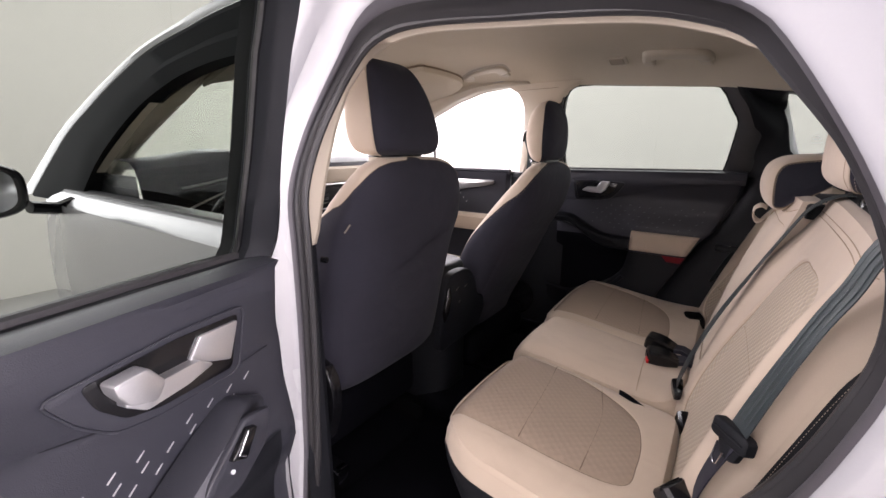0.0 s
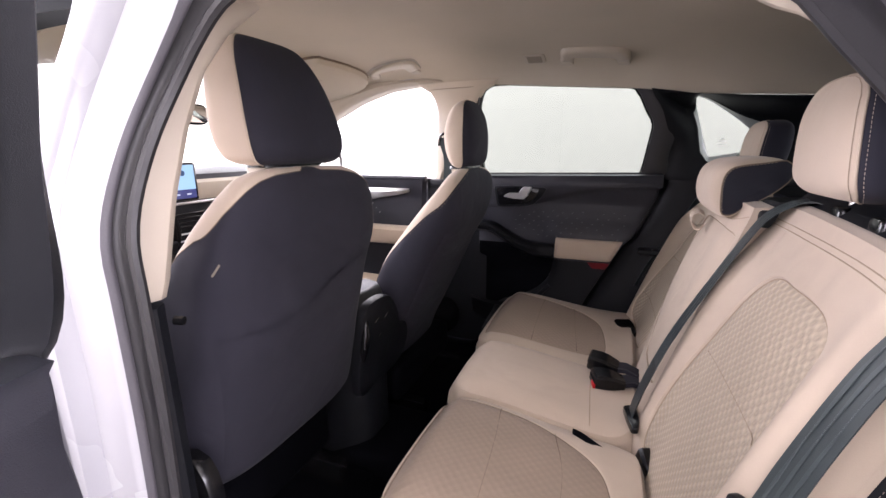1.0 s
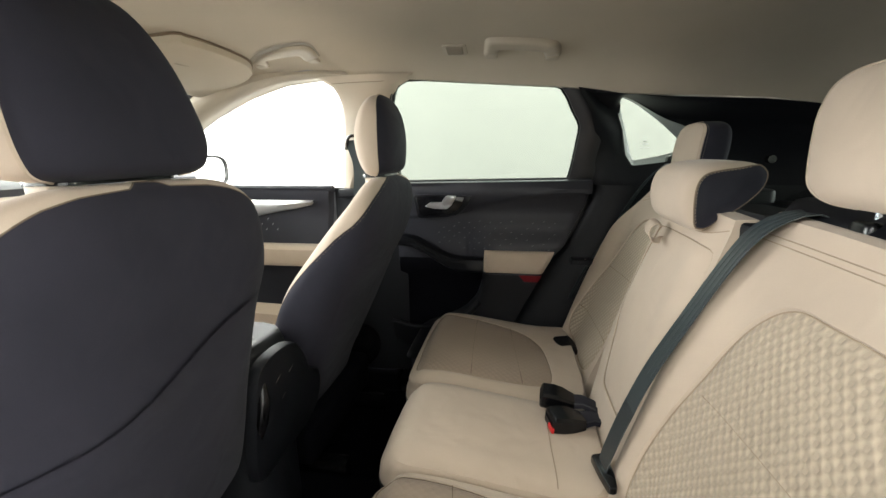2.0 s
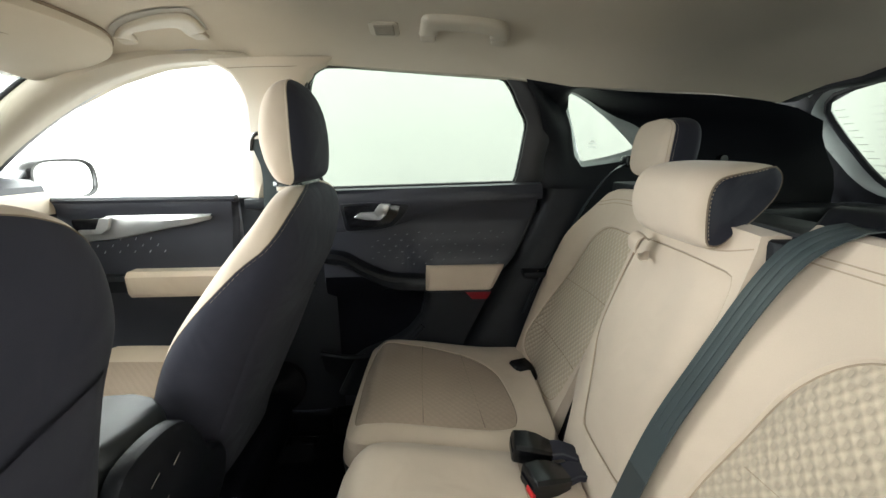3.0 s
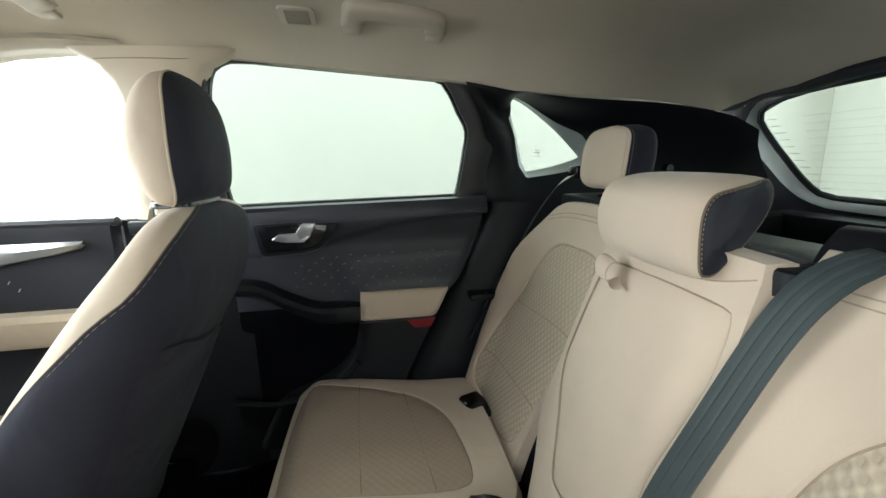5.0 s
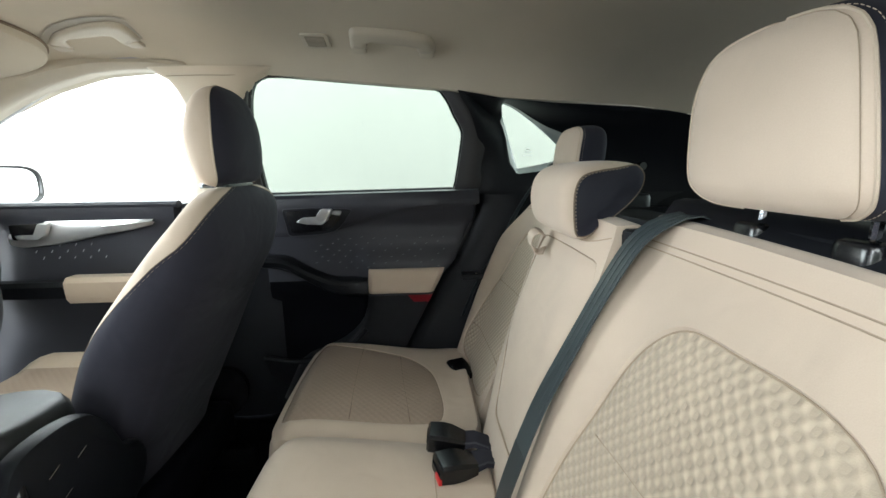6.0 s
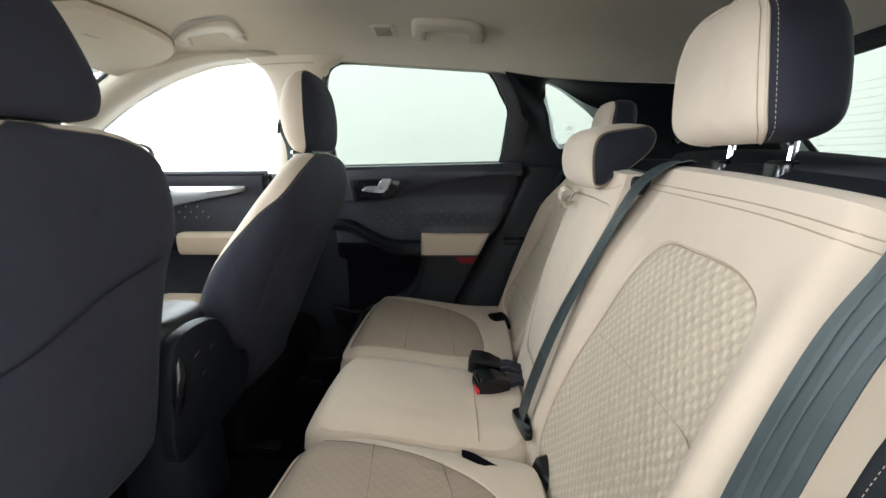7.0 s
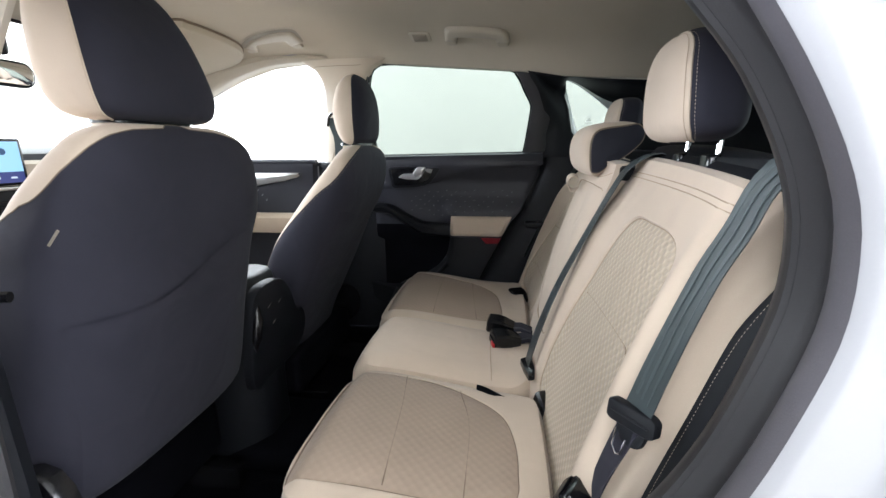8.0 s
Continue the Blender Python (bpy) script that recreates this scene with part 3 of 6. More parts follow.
part("latch_bar", turned(box(-0.016, -0.003, -0.004, 0.016, 0.003, 0.004, 0.002), pose(0.009, 0.632, 0.946, 0, -38, 0)), CHROME, low, "bright metal latch bar")
far = thing("rear_side_trim", (0.5, -0.7, 0.5), "charcoal plastic rear side trim behind the door opening", "side trim")
part("cover", grid([[(0.175, -0.665, zz), (0.20, -0.655, zz), (0.35, -0.66 + 0.04 * (zz > 1.3), zz), (0.9, -0.62 + 0.04 * (zz > 1.3), zz)] for zz in (0.4, 0.8, 1.0, 1.2, 1.36, 1.46)]), TRIM, far)
# sills on this side in carpet black: footwell shade put into colour
part("sill_trim", box(-0.70, 0.66, 0.28, -0.15, 0.84, 0.415, 0.02), CARPET, low)
part("sill_trim", box(-2.0, 0.66, 0.28, -0.70, 0.84, 0.415, 0.02), CARPET, low)
part("sill_trim", box(-0.76, -0.80, 0.28, -0.28, -0.64, 0.40, 0.02), TRIM, far)

# ---- tailgate ----
gate = thing("tailgate", (1.0, YC, 0.6), "closed tailgate with charcoal trim and heated rear window", "tailgate")
HALF = [(0.0, 1.205), (0.30, 1.207), (0.44, 1.210), (0.485, 1.222), (0.52, 1.268), (0.558, 1.34), (0.582, 1.395), (0.592, 1.425), (0.584, 1.450), (0.546, 1.475), (0.41, 1.492), (0.2, 1.500)]
HALF_OUT = [(0.0, 1.175), (0.30, 1.178), (0.44, 1.182), (0.505, 1.200), (0.550, 1.240), (0.602, 1.326), (0.622, 1.385), (0.624, 1.412), (0.600, 1.446), (0.550, 1.480), (0.41, 1.503), (0.2, 1.510)]
gc = np.array((YC, 1.35))


def both_sides(half):
    return half + [(2 * YC - y, z) for y, z in half[::-1]][:-1]


G_OUT = rounded(-0.78, 0.55, 0.72, 1.60, 0.10)
g_in, g_mid, g_out = polar(both_sides(HALF), gc, 150, False), polar(both_sides(HALF_OUT), gc, 150, False), polar(G_OUT, gc, 150, False)


def gate_x(v):
    return 0.945 - 0.50 * (v - 1.2) if v > 1.0 else 1.045


part("inner_trim", field(g_out, g_mid, [0, 0.3, 0.6, 0.85, 0.95, 1], lambda u, v, t: (gate_x(v) - 0.034 + 0.010 * smooth(0.8, 1, t), u, v)), TRIM, gate)
part("window_surround", field(g_mid, g_in, [0, 0.1, 0.3, 0.7, 0.9, 1], lambda u, v, t: (gate_x(v) - 0.024 + 0.030 * t - 0.006 * math.sin(math.pi * t), u, v)), SURROUND, gate, "smooth window reveal, bright reflection put into its pale grey")
part("glass_rim", tube([(gate_x(v) + 0.004, u, v) for u, v in g_in], 0.009, closed=True), TRIM, gate)
pane = part("rear_window", grid([[(gate_x(z) + 0.03, y, z) for y in (-0.70, 0.64)] for z in (1.17, 1.33, 1.5)]), PRIVACY, gate, "tinted rear window")
for k in range(11):
    z = 1.235 + 0.0195 * k
    part("heating_wire", tube([(gate_x(z) + 0.026, y, z) for y in (-0.60, -0.2, 0.2, 0.49)], 0.00022, 4), RUBBER, pane)
    part("wire_tip", tube([(gate_x(z) + 0.026, y, z) for y in (lerp([(1.222, 0.485), (1.268, 0.52), (1.34, 0.558), (1.425, 0.592)], z) - 0.032, lerp([(1.222, 0.485), (1.268, 0.52), (1.34, 0.558), (1.425, 0.592)], z))], 0.0006, 4), RUBBER, pane)
part("outer_skin", grid([[(gate_x(z) + (0.09 if z < 1.15 else 0.05), y, z) for y in (-0.74, -0.3, 0.2, 0.68)] for z in (0.4, 0.8, 1.0, 1.16)]), PAINT, gate)
header = thing("rear_header_trim", (0.8, YC, 1.5), "black trim between headliner and tailgate", "roof trim")
edge = [(x, lerp(EDGE_RY, x), lerp(EDGE_R, x)) for x in np.linspace(0.55, 0.765, 8)] + [(0.766, y, roof_z(0.766, y)) for y in np.linspace(0.41, -0.47, 15)] + [(x, lerp(EDGE_LY, x), lerp(EDGE_L, x)) for x in np.linspace(0.765, 0.60, 6)]
hang = lambda y: smooth(0.535, 0.42, abs(y))
part("cover", grid([[(x - 0.004, y, z + 0.003) for x, y, z in edge], [(x - 0.003, y, z - 0.013 * hang(y)) for x, y, z in edge], [(x + 0.006, y, z - 0.018 * hang(y)) for x, y, z in edge], [(x + 0.03, y, z - 0.018 * hang(y) - 0.002) for x, y, z in edge], [(x + 0.07, y + math.copysign(0.08, y) * smooth(0.3, 0.5, abs(y)), z + 0.004) for x, y, z in edge]]), TRIM, header)
cargo = thing("cargo_trim", (0.6, YC, 0.5), "black cargo side trim behind the rear seat", "cargo trim")
part("sill", box(0.86, -0.62, 1.08, 0.96, 0.56, 1.17, 0.02), TRIM, cargo)
part("side_shelf", box(0.35, 0.50, 1.05, 0.90, 0.68, 1.165, 0.02), TRIM, cargo)
part("side_shelf", box(0.35, -0.74, 1.05, 0.90, -0.56, 1.165, 0.02), TRIM, cargo)
part("latch_knob", tube([(0.52, 0.565, 1.30), (0.52, 0.545, 1.30)], 0.012), GLOSS, cargo)


# ---- doors ----
OPEN = radians(74.0)


def rounded_poly(points, r, n=4):
    """A polygon with its corners rounded by r."""
    out, m = [], len(points)
    for i in range(m):
        a, b, c = (np.array(points[k % m], float) for k in (i - 1, i, i + 1))
        u, w = (a - b) / np.linalg.norm(a - b), (c - b) / np.linalg.norm(c - b)
        d = min(r, 0.45 * np.linalg.norm(a - b), 0.45 * np.linalg.norm(c - b))
        p, q = b + u * d, b + w * d
        out += [tuple((1 - t) ** 2 * p + 2 * t * (1 - t) * b + t * t * q) for t in np.linspace(0, 1, n)]
    return out


def rear_door(put, closed):
    """A rear door in its own frame: u from the hinge, w inwards from the inner trim face, z up. put(u, w, z) places it."""
    base = put(0.35, -0.08, 0.35)
    label = "closed rear passenger door with charcoal trim and sand armrest pad" if closed else "wide open rear door with charcoal trim, silver handle and window switch"
    d = thing("rear_door", base, label, "car door", "rear doors")

    rear = [(0.40, 0.40), (0.50, 0.44), (0.694, 0.51), (0.939, 0.632), (0.988, 0.675), (1.138, 0.745), (1.225, 0.752)]
    SWOOP = [tuple(p) for p in curve([(0.045, 1.093), (0.11, 1.092), (0.23, 1.100), (0.36, 1.134), (0.52, 1.172), (0.745, 1.186)], 30)]
    def main_w(u, z):
        w = 0.0
        w += 0.030 * smooth(1.10, 1.20, z) * (0.4 + 0.6 * smooth(0.1, 0.5, u))
        w -= 0.020 * smooth(1.10, 0.99, z) * smooth(1.0 - 0.2, 1.0, z + 0.2) * 0.5
        w -= 0.03 * smooth(0.90, 0.80, z)
        w += 0.036 * smooth(1.075, 0.975, z) * smooth(0.30, 0.40, u) * smooth(0.86, 0.90, z)
        w += 0.006 * smooth(-0.007, 0.005, z - lerp(SWOOP, u)) * smooth(0.02, 0.10, u)
        return w
    zs = [0.40, 0.5, 0.6, 0.7, 0.78, 0.82, 0.85, 0.88, 0.91, 0.94, 0.965] + [0.98 + 0.006 * k for k in range(38)]
    rows = []
    for z in zs:
        end = lerp(rear, z)
        lead = 0.0 if closed else -0.045 * smooth(1.20, 0.80, z)
        us = [lead] + list(np.linspace(lead + 0.022, end - 0.02, 40)) + [end - 0.008, end]
        rows.append([put(u, main_w(u, z) - (0.035 if k == 0 else 0.004 if k == 1 else 0.03 if k == len(us) - 1 else 0.004 if k == len(us) - 2 else 0), z) for k, u in enumerate(us)])
    panel = part("trim_panel", grid(rows), TRIM_SOFT, d, "grained charcoal door trim panel")
    # rolled upper edge at the glass
    edge = []
    for u in np.linspace(0.028, 0.755, 20):
        z0 = 1.205 + 0.012 * u
        edge.append([put(u, main_w(u, z0 - 0.030) + 0.0005, z0 - 0.030), put(u, main_w(u, z0 - 0.012) + 0.0015, z0 - 0.012), put(u, 0.006 + 0.024 * (0.4 + 0.6 * smooth(0.1, 0.5, u)), z0 + 0.004), put(u, 0.024, z0 + 0.016), put(u, 0.0, z0 + 0.020), put(u, -0.03, z0 + 0.016), put(u, -0.055, z0 + 0.005)])
    part("belt_rail", grid(edge), TRIM_SOFT, d)
    part("glass_wiper", tube([put(u, -0.046, 1.222 + 0.012 * u) for u in np.linspace(-0.01, 0.74, 12)], 0.008), RUBBER, d)
    # swoop between upper and middle trim
    part("trim_groove", tube([put(u, main_w(u, z - 0.012) - 0.0006, z - 0.006) for u, z in SWOOP], 0.0020), TRIM, panel)
    # handle in its bezel
    bez = rounded_poly([(0.100, 1.177), (0.20, 1.181), (0.332, 1.174), (0.305, 1.132), (0.272, 1.100), (0.226, 1.090), (0.115, 1.085)], 0.012)
    # closed door takes the darker plastic, its shade put into the colour
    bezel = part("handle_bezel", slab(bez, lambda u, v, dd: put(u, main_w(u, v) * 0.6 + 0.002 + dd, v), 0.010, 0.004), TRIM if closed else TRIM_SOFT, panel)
    cup = rounded_poly([(0.112, 1.170), (0.200, 1.175), (0.300, 1.171), (0.288, 1.140), (0.262, 1.112), (0.225, 1.102), (0.126, 1.098)], 0.008)
    part("handle_recess", slab(cup, lambda u, v, dd: put(u, main_w(u, v) * 0.6 + 0.0105 + dd, v), 0.003, 0.001), GLOSS, bezel)
    rim = [put(u, main_w(u, v) * 0.6 + 0.012, v) for u, v in bez]
    part("bezel_edge", tube(rim, 0.0016, 6, closed=True), TRIM_SOFT, bezel)
    hu, hz = (-0.018, 0.008) if closed else (0.0, 0.0)
    bar = rounded_poly([(0.165, 1.127), (0.186, 1.142), (0.240, 1.143), (0.268, 1.146), (0.271, 1.134), (0.250, 1.117), (0.20, 1.119)], 0.004)
    end = rounded_poly([(0.287, 1.170), (0.252, 1.171), (0.233, 1.146), (0.243, 1.127), (0.271, 1.138), (0.283, 1.156)], 0.005)
    part("handle", merge(slab(bar, lambda u, v, dd: put(u + hu, main_w(u, v) * 0.6 + 0.014 + dd, v + hz), 0.014, 0.003), slab(end, lambda u, v, dd: put(u + hu, main_w(u, v) * 0.6 + 0.018 + dd, v + hz), 0.020, 0.004)), SATIN, bezel, "satin silver door handle")
    if not closed:
        plate = rounded_poly([(0.174, 1.166), (0.116, 1.163), (0.130, 1.112), (0.192, 1.137)], 0.004)
        part("handle_plate", slab(plate, lambda u, v, dd: put(u, main_w(u, v) * 0.6 + 0.0125 + dd, v), 0.005, 0.002), SATIN, bezel, "satin silver end plate")
    # slanting slots in the middle trim
    for i in range(13 if closed else 18):
        for j in range(6 if closed else 4):
            if closed:
                u, z = 0.215 + 0.040 * i - 0.020 * (j % 2), 0.968 + 0.0205 * j + 0.006 * (i % 3 == 1)
                if z > lerp(SWOOP, u) - 0.03 or u > lerp(rear, z) - 0.045 or (z < 0.975 and u < 0.26) or (u > 0.44 and (i * 3 + j * 5) % 4 == 1):
                    continue
            else:
                u = 0.088 + 0.0312 * i + (-0.004 if j == 1 else 0.012 if j == 2 else 0.0)
                z = 1.060 - 0.0028 * min(i, 8) - 0.0185 * j + 0.10 * max(u - 0.40, 0)
                if u > lerp(rear, z) - 0.07 or z < 0.978 or (u < 0.2 and j > 1) or (u < 0.11 and j > 0) or (i * 5 + j * 3) % 7 == 6:
                    continue
            lean_m = pose(0, 0, 0, -14, 68, 0) if closed else Matrix.Rotation(-OPEN, 4, "Z") @ pose(0, 0, 0, 0, -50, 0)
            half = 0.0036 if closed else 0.0064
            part("trim_slot", turned(box(-0.0008, -0.001, -half, 0.0008, 0.001, half, 0.0005), Matrix.Translation(put(u, main_w(u, z) + 0.0004, z)) @ lean_m), TICK if closed else SATIN, panel)
    # armrest: dark pull shelf in front, padded behind
    arm = [(0.02, 1.02), (0.10, 1.012), (0.165, 0.975), (0.25, 0.937), (0.33, 0.933), (0.373, 0.932)]
    if not closed:
        arm = [(0.076, 1.016), (0.10, 1.030), (0.13, 1.044), (0.171, 1.027), (0.216, 1.000), (0.29, 0.955), (0.36, 0.935), (0.40, 0.932)]
    arm = curve(arm, 26)
    rows = []
    for k, (u, z) in enumerate(arm):
        h = 0.035 + 0.018 * smooth(0.1, 0.35, u)
        o = 1.0 if closed else 0.25 + 0.75 * smooth(0.07, 0.17, u)
        rows.append([put(u, -0.005, z + 0.004), put(u, 0.03 * o, z + 0.006), put(u, 0.047 * o, z), put(u, 0.054 * o, z - 0.012), put(u, 0.050 * o, z - h * 0.8), put(u, 0.035 * o, z - h), put(u, -0.02, z - h - 0.01)])
    # shelf likewise coloured darker on the shaded closed door
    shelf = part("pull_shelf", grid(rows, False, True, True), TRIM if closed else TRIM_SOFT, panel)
    pad = []
    for f in np.linspace(0, 1, 18):
        e = smooth(0, 0.03, f) * smooth(1, 0.97, f)
        line = []
        for z, o in ((0.968, -0.01), (0.968, 0.036), (0.963, 0.043), (0.955, 0.0465), (0.93, 0.0475), (0.905, 0.0465), (0.890, 0.044), (0.883, 0.038), (0.881, -0.01)):
            u0, u1 = 0.376 - 0.005 * (0.968 - z) / 0.087, 0.636 - 0.042 * (0.968 - z) / 0.087
            line.append(put(u0 + (u1 - u0) * f, o - 0.012 * (1 - e) * (o > 0), z))
        pad.append(line)
    part("armrest_pad", grid(pad, False, True, True), BEIGE if closed else TRIM_SOFT, panel, "sand cloth armrest pad" if closed else "")
    part("pad_piping", tube([put(u, 0.042, 0.8795) for u in np.linspace(0.373, 0.592, 10)], 0.0022), TRIM_SOFT, panel)
    low_rows = []
    for z in np.linspace(0.879, 0.5, 16):
        end = lerp(rear, z) - 0.012
        front = lerp([(0.5, 0.05), (0.64, 0.12), (0.69, 0.25), (0.72, 0.300), (0.77, 0.345), (0.82, 0.362), (0.885, 0.371)], z)
        low_rows.append([put(u, (-0.05, 0.020, 0.032, 0.038)[min(k, 3)], z) for k, u in enumerate([front - 0.004, front, front + 0.012] + list(np.linspace(front + 0.03, end, 8)))])
    # darker plastic stands for the shade below the armrest
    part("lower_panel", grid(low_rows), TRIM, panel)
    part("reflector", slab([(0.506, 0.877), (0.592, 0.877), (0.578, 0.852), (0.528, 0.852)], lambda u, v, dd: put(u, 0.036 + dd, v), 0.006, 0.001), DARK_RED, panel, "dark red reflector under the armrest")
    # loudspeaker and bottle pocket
    # closed door: carpet black stands for shade under the shelf overhang
    part("speaker_field", grid([[put(u, main_w(u, z) + 0.005, z) for u in np.linspace(0.03, lerp([(0.5, 0.10), (0.64, 0.17), (0.72, 0.33), (0.90, 0.40)], z), 10)] for z in np.linspace(0.5, 0.925, 14)]), CARPET if closed else TRIM, panel, "loudspeaker field, cavity shade put into its black")
    part("pocket_lip", tube([put(u, 0.03 + 0.012 * math.sin((u - 0.0) * 5), z) for u, z in curve([(-0.0, 0.66), (0.10, 0.645), (0.2, 0.66), (0.30, 0.70), (0.36, 0.76)], 16)], 0.010), TRIM, panel)
    part("pocket_face", grid([[put(u, 0.02 - 0.02 * k, z - 0.06 * k) for u, z in curve([(-0.0, 0.655), (0.10, 0.64), (0.2, 0.655), (0.30, 0.695), (0.36, 0.755)], 16)] for k in range(5)]), TRIM, panel)
    if not closed:
        bed = rounded_poly([(0.105, 1.035), (0.150, 1.045), (0.215, 0.995), (0.235, 0.965), (0.175, 0.955), (0.12, 0.99)], 0.01)
        sw_bed = part("switch_plate", slab(bed, lambda u, v, dd: put(u, 0.048 + dd, v), 0.008, 0.004), TRIM_SOFT, shelf)
        sw1 = rounded_poly([(0.157, 1.036), (0.141, 1.030), (0.164, 0.996), (0.186, 1.008)], 0.003)
        part("window_switch", slab(sw1, lambda u, v, dd: put(u, 0.056 + dd, v), 0.008, 0.003), GLOSS, sw_bed, "black window switch")
        part("switch_edge", tube([put(u, 0.0645, v) for u, v in ((0.166, 1.003), (0.176, 1.010), (0.158, 1.034))], 0.0008, 6), CHROME, sw_bed)
        part("switch_dot", tube([put(0.182, 0.056, 0.990), put(0.182, 0.0585, 0.990)], 0.0028, 12), PALE_BAR, sw_bed)
    # window frame and pane
    W_IN = [(0.035, 1.228), (0.031, 1.30), (0.030, 1.40), (0.040, 1.555), (0.062, 1.587), (0.12, 1.595), (0.37, 1.579), (0.60, 1.553), (0.645, 1.525), (0.675, 1.47), (0.702, 1.42), (0.699, 1.37), (0.690, 1.30), (0.682, 1.250), (0.676, 1.233), (0.66, 1.228), (0.50, 1.225), (0.20, 1.224), (0.06, 1.223)]
    W_OUT = [(0.0, 1.19), (-0.002, 1.40), (0.008, 1.57), (0.04, 1.606), (0.12, 1.616), (0.37, 1.602), (0.62, 1.578), (0.70, 1.542), (0.775, 1.42), (0.765, 1.30), (0.745, 1.19), (0.35, 1.18)]
    if closed:
        W_IN[1:6] = [(0.028, 1.30), (0.026, 1.42), (0.034, 1.513), (0.050, 1.564), (0.074, 1.582), (0.12, 1.588)]
        W_OUT[2:6] = [(0.002, 1.54), (0.018, 1.574), (0.05, 1.590), (0.12, 1.597), (0.37, 1.588)]
    wc = np.array((0.35, 1.40))
    wi = polar(np.array(curve(W_IN, 300, True)), wc, 120)
    wo = polar(np.array(curve(W_OUT, 300, True)), wc, 120)
    def lean(z):
        return -0.035 + 0.27 * max(z - 1.2, 0) + 0.15 * max(z - 1.5, 0) - (0.018 * smooth(1.48, 1.58, z) if closed else 0)
    frame_geo = field(wo, wi, [0, 0.0, 0.12, 0.5, 0.85, 1.0, 1.0], lambda u, v, t: put(u, lean(v) + ((0.014 - 0.010 * smooth(1.5, 1.56, v)) * math.sin(math.pi * t) if closed else 0.022 * math.sin(math.pi * t)), v))
    back_geo = field(wo, wi, [0, 1.0], lambda u, v, t: put(u, lean(v) - 0.055, v))
    rim = grid([[put(u, lean(v), v) for u, v in wi], [put(u, lean(v) - 0.055, v) for u, v in wi]], True)
    rim2 = grid([[put(u, lean(v), v) for u, v in wo], [put(u, lean(v) - 0.055, v) for u, v in wo]], True)
    part("window_frame", merge(frame_geo, back_geo, rim, rim2), TRIM if not closed else RUBBER, d, "charcoal window frame")
    part("glass_seal", tube([put(u, lean(v) - 0.02, v) for u, v in wi], 0.006, closed=True), GLOSS, d)
    part("pane", disc(wo, lambda u, v, t: put(u, lean(v) - 0.032, v), 3, wc), PRIVACY, d, "lightly tinted privacy window pane")
    # outer skin
    skin = [[put(u, -0.075 - 0.045 * math.sin(math.pi * (z - 0.35) / 0.9), z) for u in np.linspace(-0.008, lerp(rear, z) + 0.04, 8)] for z in np.linspace(0.36, 1.21, 12)]
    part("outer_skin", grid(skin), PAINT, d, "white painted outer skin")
    part("hinge_edge", grid([[put(-0.006, -0.03, z), put(-0.008, -0.078, z)] for z in np.linspace(0.36, 1.2, 6)]), PAINT, d)
    return d


rear_door(lambda u, w, z: (u - 0.72, 0.705 - w, z), True)
HX, HY = -0.560, -0.925


def open_put(u, w, z):
    a = u - 0.03
    return (HX + a * math.cos(OPEN) + w * math.sin(OPEN), HY - a * math.sin(OPEN) + w * math.cos(OPEN), z - 0.055)


rear_door(open_put, False)


